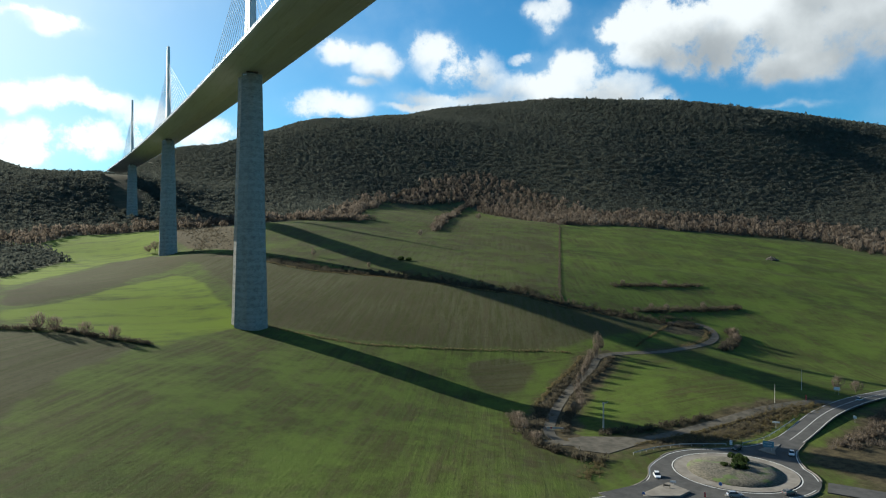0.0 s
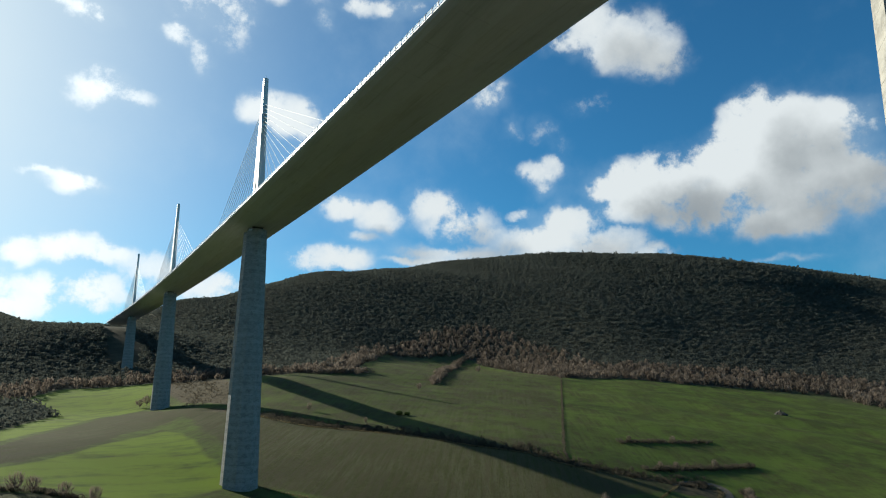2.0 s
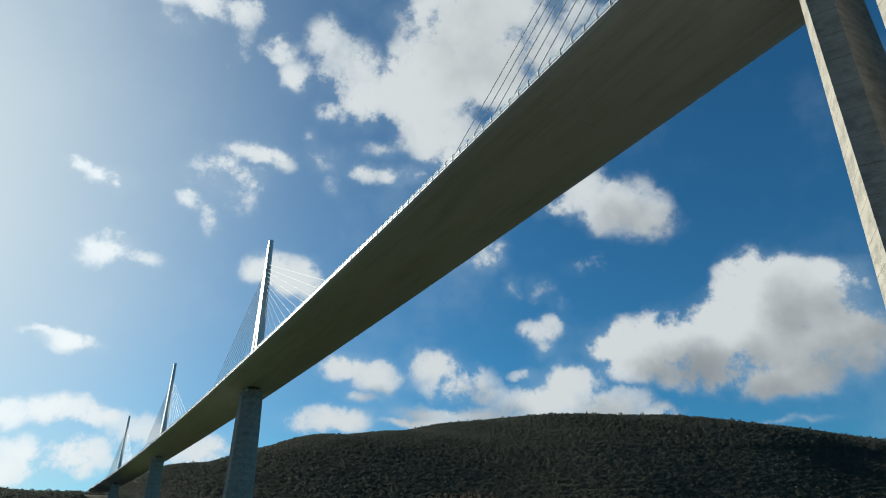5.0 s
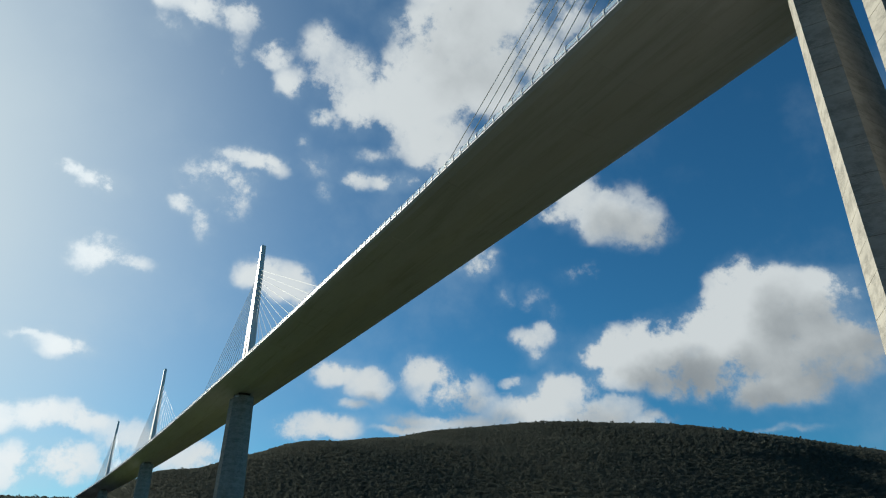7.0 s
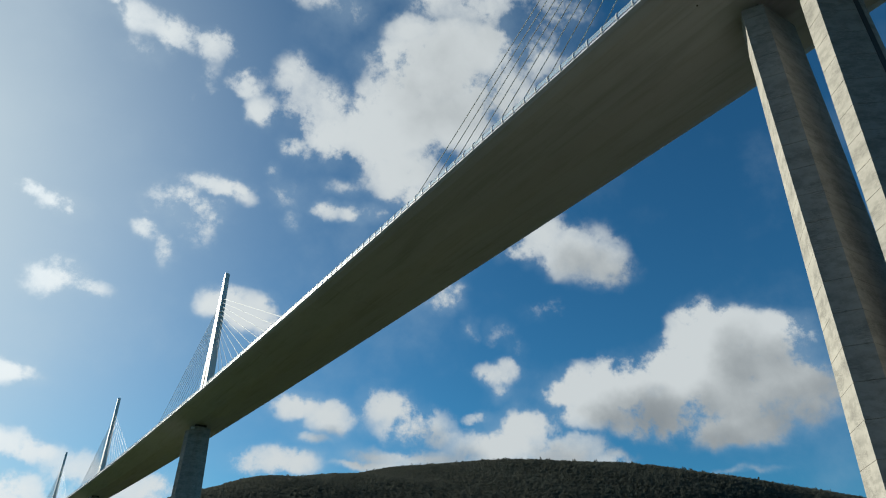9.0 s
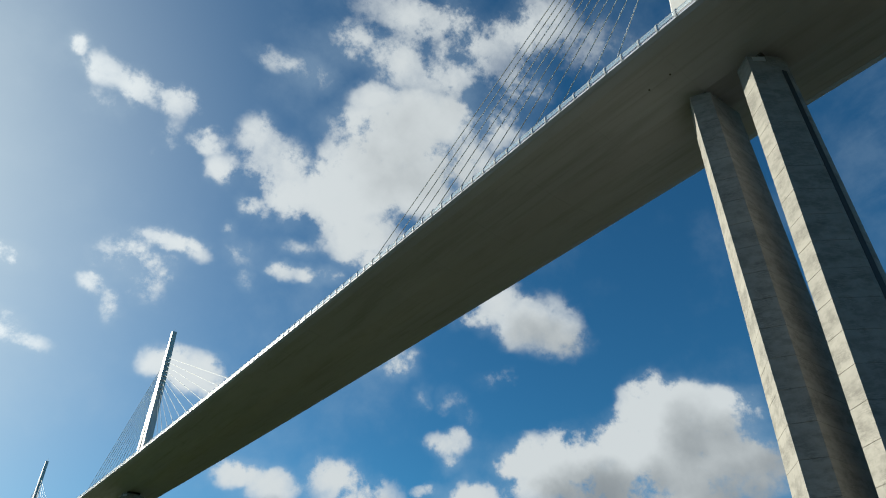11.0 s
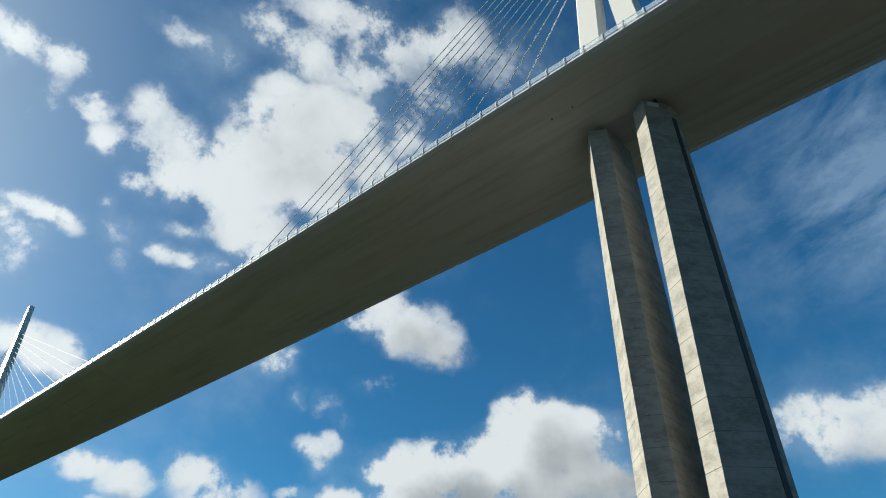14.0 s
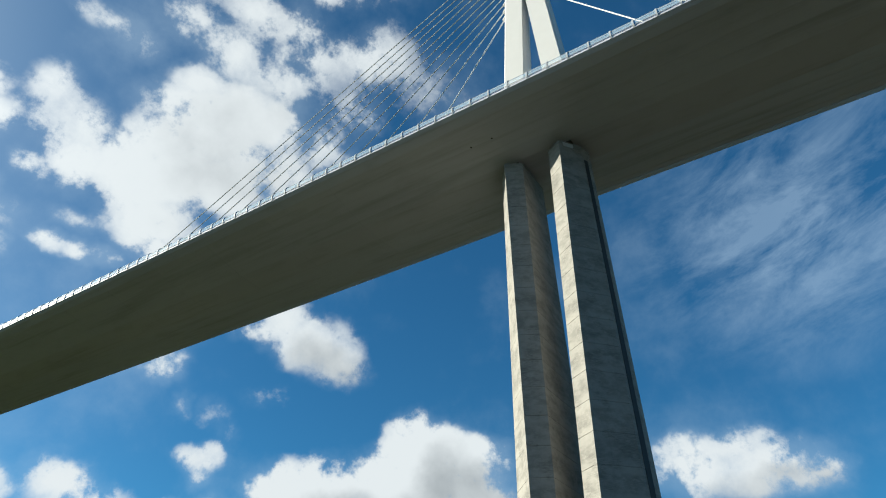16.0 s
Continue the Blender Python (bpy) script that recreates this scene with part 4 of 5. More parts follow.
NORTH_EDGE = [(107.5, 129.3), (118.7, 126.2), (129.9, 125.6), (140.5, 127.2)]
EAST_EDGE = [(142.6, 118.4), (131.3, 113.3), (123.4, 107.3), (117.5, 101.0)]
part("approach_flare", flare(WEST_EDGE + [(43.6, 98.0), (58, 97.5), (70, 94.0), (80, 96.0), (78, 115)]), ASPHALT, road)
part("approach_flare", flare(NORTH_EDGE + EAST_EDGE + [(110, 112)]), ASPHALT, road)
for line in (WEST_EDGE, NORTH_EDGE, EAST_EDGE):
    inner = [Vector(p) for p in line]
    part("kerb", edge_strip(line, 0.35, 0.12), APRON, road)
    part("edge_line", edge_strip([p + ((Vector((104.0, 110.0)) if line is not WEST_EDGE else Vector((64.0, 96.0))) - p).normalized() * 0.8 for p in inner], 0.25, 0.02), PAINT, road, "white painted line")
for a0, a1 in ((60, 114), (212, 288), (-18, -50)):
    part("edge_line", arc(22.3, 22.58, RZ + 0.352, 0.03, a0, a1), PAINT, road, "white painted line")
    part("kerb", arc(23.15, 23.5, RZ + 0.48, 0.9, a0, a1), APRON, road)
part("apron", ring(14.0, 17.4, RZ + 0.43, 0.9), APRON, road, "pale paved apron round the island")
part("kerb", ring(17.4, 17.75, RZ + 0.47, 0.9), APRON, road)

bm = bmesh.new()
loops = []
for r, z in ((14.1, 0.35), (14.0, 0.6), (9.0, 1.0), (5.0, 1.5), (1.0, 1.7)):
    loops.append([Vector((RX + r * math.cos(k * math.tau / 40), RY + r * math.sin(k * math.tau / 40), RZ + z + 0.1 * math.sin(k * 1.7) * (r < 12))) for k in range(40)])
m = Mat("island_gravel_and_grass", 0.95)
m.colour(m.mix(m.ramp(m.noise(0.12, 6), 0.54, 0.64), m.mix(m.ramp(m.noise(1.6, 6, 0.7), 0.4, 0.6), (0.035, 0.032, 0.022), (0.105, 0.092, 0.068)), (0.055, 0.085, 0.018)))
m.bump(m.noise(2.5, 5), 0.6, 0.2)
tagged(new("roundabout_island", mesh_of("roundabout_island", skin(bm, loops, smooth=True), m.m)), "low stony roundabout island with patchy grass", "island", kind="structure")

track = tagged(new("farm_track", mesh_of("farm_track", ribbon(TRACK, 0, 4.2, 0.16, tilted=True), OLD_ASPHALT)), "narrow worn grey track winding up between the fields", "road", kind="structure")
service = tagged(new("service_road", mesh_of("service_road", ribbon(SERVICE, 0, 5.0, 0.18, tilted=True), OLD_ASPHALT)), "worn grey service road with broken edges", "road", kind="structure")
fan = [(71, 160), (66, 148), (73, 141), (84, 143), (96, 146), (92, 153), (78, 160)]
part("junction", skin(bmesh.new(), [[Vector((x, y, on_ground(x, y) + z)) for x, y in fan] for z in (-0.5, 0.16)]), OLD_ASPHALT, service, "worn paved fan of the junction")


def splitter(corners, label):
    """A raised paved island that parts the lanes of an approach road."""
    bm = bmesh.new()
    loops = []
    c = sum((Vector(p) for p in corners), Vector((0, 0))) / len(corners)
    z0 = max(on_ground(x, y) for x, y in corners)
    for z, f in ((z0 - 0.4, 1.0), (z0 + 0.46, 1.0), (z0 + 0.5, 0.96)):
        loops.append([Vector((*(c + (Vector(p) - c) * f), z)) for p in corners])
    tagged(new("traffic_island", mesh_of("traffic_island", skin(bm, loops), APRON)), label, "traffic island", "traffic islands", "structure")


splitter([(120.8, 120.5), (121.3, 114.4), (126.0, 118.0), (133.5, 121.2), (126.6, 121.8)], "pale kerbed traffic island on the main approach")
splitter([(68.6, 110.6), (52.0, 106.6), (63.5, 101.3), (68.8, 102.6)], "pale kerbed traffic island with white edging")

# ---- vegetation ----
rng = np.random.default_rng(7)


def tuft_template(n, size, top=1.0, seed=0, sliver=False):
    """n small leaf or twig triangles spread through a crown one metre in radius and height."""
    g = np.random.default_rng(seed)
    d = g.normal(size=(n, 3))
    d /= np.linalg.norm(d, axis=1)[:, None]
    r = g.uniform(0.45, 1.0, n) ** 0.5
    c = d * r[:, None]
    c[:, 2] = 0.5 + 0.5 * c[:, 2] * top
    c[:, :2] *= (1 + 0.35 * np.sin(3 * np.arctan2(d[:, 1], d[:, 0]) + seed))[:, None] * 0.85
    if sliver:
        up = d * 0.7 + np.array([0, 0, 0.9])
        up /= np.linalg.norm(up, axis=1)[:, None]
        side = np.cross(up, g.normal(size=(n, 3)))
        side /= np.linalg.norm(side, axis=1)[:, None]
        s = size * g.uniform(0.6, 1.5, n)[:, None]
        tri = np.stack([c - up * s + side * s * 0.13, c - up * s - side * s * 0.13, c + up * s], 1)
    else:
        e1 = g.normal(size=(n, 3))
        e1 /= np.linalg.norm(e1, axis=1)[:, None]
        e2 = np.cross(e1, g.normal(size=(n, 3)))
        e2 /= np.linalg.norm(e2, axis=1)[:, None]
        s = size * g.uniform(0.6, 1.4, n)[:, None]
        tri = np.stack([c + e1 * s, c - e1 * s * 0.5 + e2 * s * 0.8, c - e1 * s * 0.5 - e2 * s * 0.8], 1)
    # tone grows with height: light from above is put into the crown's colour
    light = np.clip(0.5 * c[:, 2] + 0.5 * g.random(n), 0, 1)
    return tri, light


def plant_mesh(name, spots, radii, heights, templates, material, tones, sink=0.1):
    """One mesh of many crowns: spots is n x 3, the other arrays hold one value each."""
    n = len(spots)
    turn = rng.uniform(0, math.tau, n)
    pick = rng.integers(0, len(templates), n)
    allv, allt = [], []
    for k, (tri, light) in enumerate(templates):
        sel = np.where(pick == k)[0]
        if not len(sel):
            continue
        c, s = np.cos(turn[sel])[:, None, None], np.sin(turn[sel])[:, None, None]
        x, y, z = tri[None, :, :, 0], tri[None, :, :, 1], tri[None, :, :, 2]
        r, h = radii[sel][:, None, None], heights[sel][:, None, None]
        v = np.stack([(x * c - y * s) * r, (x * s + y * c) * r, (z - sink) * h + 0 * x * c], 3) + spots[sel][:, None, None, :]
        allv.append(v.reshape(-1, 3))
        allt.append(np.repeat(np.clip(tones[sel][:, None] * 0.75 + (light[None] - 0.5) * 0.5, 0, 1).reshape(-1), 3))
    verts, tone = np.concatenate(allv), np.concatenate(allt)
    return raw_mesh(name, verts, np.arange(len(verts)).reshape(-1, 3), material, tone)


def ground_many(x, y):
    i, j = np.searchsorted(gx, x) - 1, np.searchsorted(gy, y) - 1
    u, v = (x - gx[i]) / (gx[i + 1] - gx[i]), (y - gy[j]) / (gy[j + 1] - gy[j])
    return (GZ[j, i] * (1 - u) + GZ[j, i + 1] * u) * (1 - v) + (GZ[j + 1, i] * (1 - u) + GZ[j + 1, i + 1] * u) * v


# the wooded hill: a jittered stand of scrub oak, with taller bare trees along its foot
sx, sy = np.meshgrid(np.arange(-650, 2050, 9.5), np.arange(330, 2420, 9.5))
sx, sy = sx.ravel() + rng.uniform(-4.5, 4.5, sx.size), sy.ravel() + rng.uniform(-4.5, 4.5, sx.size)
keep = inside(sx, sy, WOODS) | inside(sx, sy, LEFT_COPSE)
keep &= ~((np.abs(sx - BEND * sy * sy / 2) < 22) & (sy > 1050) & (sy < 1300))
sx, sy = sx[keep], sy[keep]
edge_d = np.minimum(near_line(sx, sy, WOOD_EDGE), near_line(sx, sy, [(-220, 830), (-129, 812), (-99, 890), (-3, 905), (60, 840), (111, 776)]))
sz = ground_many(sx, sy)
patch = 0.5 + 0.5 * np.sin(sx * 0.011 + 2 * np.sin(sy * 0.009)) * np.sin(sy * 0.013 + sx * 0.004)
foot = (edge_d + rng.normal(0, 9, len(sx)) < 45 + 85 * np.clip((sx - 420) / 140, 0, 1) + 9 * np.sin(sx * 0.013 + 1.0)) & (sz < 215)
OAKS = [tuft_template(56, 0.19, 1.0, 10 + k) for k in range(8)]
LEAFLESS = [tuft_template(60, 0.2, 1.0, 90 + k) for k in range(8)]
BRAMBLE = [tuft_template(46, 0.17, 1.0, 70 + k) for k in range(4)] + [tuft_template(60, 0.3, 1.0, 80 + k, True) for k in range(3)]
up = ~foot
spots = np.stack([sx, sy, sz], 1)
tall_ones = rng.random(up.sum()) > 0.93
crowns = rng.uniform(4.8, 8.2, up.sum()) * np.where(tall_ones, 1.5, 1.0) * (1 + 0.45 * np.clip((sx[up] - 800) / 500, 0, 1) * (sz[up] > 330))
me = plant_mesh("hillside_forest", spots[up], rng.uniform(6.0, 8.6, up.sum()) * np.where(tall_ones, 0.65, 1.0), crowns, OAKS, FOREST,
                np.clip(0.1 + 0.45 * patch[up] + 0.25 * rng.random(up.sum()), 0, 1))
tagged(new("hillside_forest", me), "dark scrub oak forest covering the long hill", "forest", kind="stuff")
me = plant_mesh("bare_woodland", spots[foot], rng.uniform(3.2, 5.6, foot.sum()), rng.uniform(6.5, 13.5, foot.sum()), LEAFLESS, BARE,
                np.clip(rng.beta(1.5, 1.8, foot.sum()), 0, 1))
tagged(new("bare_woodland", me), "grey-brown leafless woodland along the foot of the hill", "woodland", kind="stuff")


def hedge(name, line, width, low, high, label, material, gap=1.3, templates=None, tone=(0.1, 0.7), category="hedge", skip=0.0):
    pts = smooth_line(line, gap)
    n = len(pts) * 2
    p = np.array([pts[k // 2][:] for k in range(n)]) + rng.normal(0, width / 2.6, (n, 2))
    if skip:
        wave = np.sin(np.arange(n) * 0.11) + 0.6 * np.sin(np.arange(n) * 0.043 + 1)
        p = p[wave > skip * 2 - 1]
        n = len(p)
    h = rng.uniform(low, high, n)
    spots = np.stack([p[:, 0], p[:, 1], ground_many(p[:, 0], p[:, 1])], 1)
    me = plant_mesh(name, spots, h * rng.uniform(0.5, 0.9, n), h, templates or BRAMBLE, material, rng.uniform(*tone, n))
    return tagged(new(name, me), label, category, kind="stuff")


hedge("gully_scrub", GULLY[1:], 13, 0.9, 3.2, "tangled brown scrub along the gully between fields", HEDGE, 0.7, tone=(0.0, 0.5), category="scrub")
hedge("stony_bank", [(x - 8, y - 6) for x, y in GULLY[1:9]], 2.6, 0.4, 1.1, "pale stony bank with dry grass along the gully", GRASS, 0.5, tone=(0.5, 1.0), category="bank")
hedge("bend_grass", [(212, 238), (236, 248), (258, 262), (273, 276), (272, 284), (256, 285)], 3.0, 0.3, 0.9, "pale dry grass inside the bend of the track", GRASS, 0.6, tone=(0.3, 1.0), category="grass")
hedge("dry_wall_line", [(245, 281), (228, 270), (206, 256), (180, 240)], 1.2, 0.4, 0.9, "line of dry grass and stones across the field corner", GRASS, 0.6, tone=(0.2, 0.8), category="grass")
hedge("track_bank", [(x - 9, y + 4) for x, y in TRACK[2:6]], 1.6, 0.4, 1.2, "pale dry bank beside the sunken track", GRASS, 0.5, tone=(0.3, 1.0), category="bank")
hedge("hedgerow", HEDGEROW, 1.4, 0.5, 1.2, "thin brown hedgerow between two wheat fields", HEDGE, 1.0, tone=(0.4, 1.0))
hedge("tree_line", [(597, 1127), (550, 1080), (502, 1034), (400, 870), (294, 704)], 8, 3.0, 8.0, "diagonal line of bare trees climbing the field", BARE, 2.6, category="tree line")
hedge("field_copse", [(154, 800), (170, 772), (190, 774), (214, 782), (238, 794)], 14, 4.0, 9.0, "small copse of bare trees at the head of the field", BARE, 2.0, category="copse")
hedge("field_hedge", [(288, 379), (334, 379), (386, 379)], 5, 1.2, 3.2, "isolated dark hedge with bare shrubs in the wheat", HEDGE, 0.9)
hedge("field_hedge", [(246, 309), (302, 315), (357, 316)], 5, 1.4, 3.6, "dark hedge with bare shrubs above the track bend", HEDGE, 0.9)
hedge("field_hedge", [(-140, 308), (-114, 308), (-102, 308), (-89, 307), (-78, 298), (-67, 293), (-57, 287)], 3.2, 1.0, 2.6, "low dark hedge at the edge of the ploughed field", HEDGE, 0.8)
hedge("trackside_scrub", [(x - 4.5, y + 2) for x, y in TRACK[1:6]], 4, 0.6, 1.9, "brown brambles and scrub beside the track", HEDGE, 0.8, tone=(0.2, 0.9), category="scrub")
hedge("trackside_scrub", [(x + 4.5, y - 3) for x, y in TRACK[1:6]], 3, 0.6, 1.9, "brown brambles and scrub beside the track", HEDGE, 0.8, tone=(0.2, 0.9), category="scrub")
hedge("bend_scrub", [(x + 9, y - 7) for x, y in TRACK[8:11]], 4, 1.2, 3.8, "dark scrub outside the bend of the track", HEDGE, 0.8, category="scrub")
hedge("corner_scrub", [(71, 194), (62, 178), (58, 165), (56, 154), (60, 143), (66, 136)], 4.5, 0.8, 2.6, "dry scrub at the corner of the front field", HEDGE, 0.7, tone=(0.2, 0.9), category="scrub")
hedge("bank_scrub", [(86, 160), (100, 157), (118, 156), (135, 154)], 3.5, 0.8, 2.4, "dark brambles along the service road", HEDGE, 0.7, category="scrub")
hedge("bank_grass", [(104, 143), (120, 140), (140, 137), (165, 140), (186, 143)], 7, 0.5, 1.4, "tall dry grass on the bank beside the road", GRASS, 0.4, category="grass")
hedge("bank_grass", [(98, 141), (118, 137), (132, 138), (150, 143), (172, 146)], 8, 0.5, 1.5, "brown dry grass and brambles on the bank beside the road", HEDGE, 0.45, tone=(0.4, 1.0), category="grass")
hedge("roadside_grass", [(x + 1.0, y - 3.4) for x, y in SERVICE[3:]], 1.6, 0.3, 0.8, "dry grass along the lower edge of the service road", GRASS, 0.35, tone=(0.2, 0.9), category="grass")
hedge("verge_grass", [(66, 138), (58, 130), (48, 124)], 4, 0.4, 1.2, "dry straw-coloured grass beside the roundabout", GRASS, 0.5, category="grass")
hedge("roadside_scrub", [(150, 108), (170, 112), (200, 121), (240, 134)], 6, 1.0, 3.0, "bare roadside scrub below the main road", BARE, 0.9, category="scrub")
hedge("rough_scrub", [(20, 880), (40, 800), (30, 720), (26, 640)], 30, 0.8, 2.4, "rough brown scrub around the pier foot", HEDGE, 1.4, tone=(0.3, 0.9), category="scrub")
hedge("field_margin", [(9, 336), (40, 301), (71, 284), (128, 254), (140, 245)], 1.8, 0.4, 1.0, "pale strip of dry grass between two fields", GRASS, 0.8, tone=(0.4, 1.0), category="grass")


def bare_tree(x, y, tall, wide, label, group="", material=None, seed=0):
    """A leafless tree: tapered trunk, forked limbs and a crown of fine twigs."""
    g = random.Random(seed)
    ob = thing("bare_tree", (x, y, on_ground(x, y) - 0.15), label, "tree", group)
    bm = rod(bmesh.new(), (0, 0, 0), (0.1 * wide * g.uniform(-1, 1), 0, tall * 0.5), tall * 0.022, tall * 0.012, 7)
    for k in range(7):
        a = k * 2.4 + g.uniform(-0.4, 0.4)
        base = Vector((0, 0, tall * g.uniform(0.2, 0.5)))
        out = Vector((math.cos(a) * wide * g.uniform(0.4, 0.8), math.sin(a) * wide * g.uniform(0.4, 0.8), tall * g.uniform(0.2, 0.42)))
        rod(bm, base, base + out, tall * 0.010, tall * 0.004, 5)
        for j in range(2):
            q = base + out * g.uniform(0.4, 0.8)
            rod(bm, q, q + Vector((out.y * g.uniform(-0.5, 0.5), out.x * g.uniform(-0.5, 0.5), out.z * g.uniform(0.4, 0.9))), tall * 0.005, tall * 0.002, 4)
    part("trunk", bm, BARK, ob, "grey trunk and limbs")
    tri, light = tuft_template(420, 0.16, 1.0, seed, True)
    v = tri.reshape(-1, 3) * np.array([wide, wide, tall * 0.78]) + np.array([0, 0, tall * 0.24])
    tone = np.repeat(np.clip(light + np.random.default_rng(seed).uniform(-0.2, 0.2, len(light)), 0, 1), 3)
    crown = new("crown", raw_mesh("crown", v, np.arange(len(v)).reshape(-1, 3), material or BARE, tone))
    crown.parent = ob
    tagged(crown, "leafless twigs")
    return ob


for k, (x, y, tall, wide) in enumerate([(151, 238, 11.5, 2.4), (146, 233, 8.5, 1.9), (138, 228, 8.0, 2.0), (131, 222, 7.5, 1.9), (125, 217, 6.5, 1.8), (118, 212, 6.0, 1.7),
                                        (155, 240, 8.0, 2.2), (108, 200, 7.0, 2.0), (103, 192, 6.5, 2.0), (98, 186, 6.0, 2.2), (92, 182, 6.5, 2.2)]):
    bare_tree(x, y, tall, wide, "slender bare tree beside the farm track", "trees beside the track", None, 100 + k)
for k, (x, y, tall, wide, label) in enumerate([
        (497, 722, 10, 4.2, "bare tree at the head of the hedgerow"), (246, 646, 8, 3.2, "small round bare tree alone in the field"), (442, 850, 11, 5.0, "bare tree near the top of the field"),
        (91, 538, 7, 2.6, "small bare tree in the shaded field"), (-22, 715, 11, 5.0, "bare tree beside the pier foot"), (-29, 709, 9, 4.0, "bare tree at the field edge"),
        (-100, 306, 8, 4.0, "bare bushy tree rising from the hedge"), (-94, 305, 7, 3.4, "bare bushy tree rising from the hedge"), (-82, 300, 6.5, 3.2, "bare bushy tree rising from the hedge"),
        (-71, 294, 6.5, 3.0, "bare bushy tree rising from the hedge"), (283, 262, 7, 3.4, "dark bare tree outside the track bend"), (276, 254, 6, 3.0, "dark bare tree outside the track bend"),
        (224, 158, 7, 3.0, "bare tree beside the main road"), (232, 154, 6, 3.0, "bare tree beside the main road"),
        (300, 381, 5, 2.2, "bare shrub in the field hedge"), (345, 380, 5.5, 2.6, "bare shrub in the field hedge"), (262, 312, 5.5, 2.0, "bare shrub above the bend"),
        (277, 313, 5.5, 2.2, "bare shrub above the bend"), (318, 317, 6, 2.4, "bare shrub above the bend"), (118, 475, 5, 1.8, "thin bare tree in the shade"),
        (60, 172, 5, 3.0, "spreading bare shrub at the field corner"), (64, 181, 5, 3.2, "spreading bare shrub at the field corner"), (57, 160, 4, 2.6, "spreading bare shrub at the field corner")]):
    bare_tree(x, y, tall, wide, label, "", None, 200 + k)


def shrub(x, y, size, label, lift=0.0, seed=0):
    tri, light = tuft_template(220, 0.2, 1.0, seed)
    z = on_ground(x, y) + lift
    v = tri.reshape(-1, 3) * np.array([size, size, size * 1.1]) + np.array([0, 0, -0.1 * size])
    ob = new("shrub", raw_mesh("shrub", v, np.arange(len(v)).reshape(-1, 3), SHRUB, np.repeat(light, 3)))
    ob.location = (x, y, z)
    return tagged(ob, label, "shrub", "shrubs")


for k, (dx, dy, size) in enumerate([(7.5, 7.5, 1.5), (8.0, 5.0, 1.7), (7.6, 2.6, 1.6), (4.6, 3.6, 1.2), (-1.6, 2.8, 1.2), (-0.5, -0.4, 1.7), (1.2, -1.8, 1.8), (2.8, 0.2, 1.5)]):
    shrub(RX + dx, RY + dy, size, "dark evergreen shrub on the roundabout island", 1.5, 300 + k)
shrub(158, 501, 3.4, "low dark bush in the shaded field", 0, 320)
shrub(164, 498, 2.8, "low dark bush in the shaded field", 0, 321)

# ---- vehicles and street furniture ----
GLASS = plain("dark_car_glass", (0.02, 0.025, 0.03), 0.08, 0, 0.1)
TYRE = plain("black_rubber", (0.02, 0.02, 0.02), 0.9)
RIM = plain("alloy", (0.5, 0.5, 0.52), 0.35, 0.9)
LAMP = plain("lamp_lens", (0.7, 0.7, 0.68), 0.15)
RED = plain("red_lens", (0.4, 0.02, 0.02), 0.2)
SIGN_BLUE, SIGN_WHITE = plain("blue_sign", (0.03, 0.13, 0.38), 0.4), plain("white_sign", (0.75, 0.76, 0.77), 0.45)
SIGN_RED, SIGN_TEAL = plain("red_sign", (0.45, 0.03, 0.03), 0.4), plain("blue_green_sign", (0.10, 0.26, 0.32), 0.4)
WOOD_POLE = plain("grey_pole", (0.5, 0.46, 0.41), 0.8, 0, 0.3)


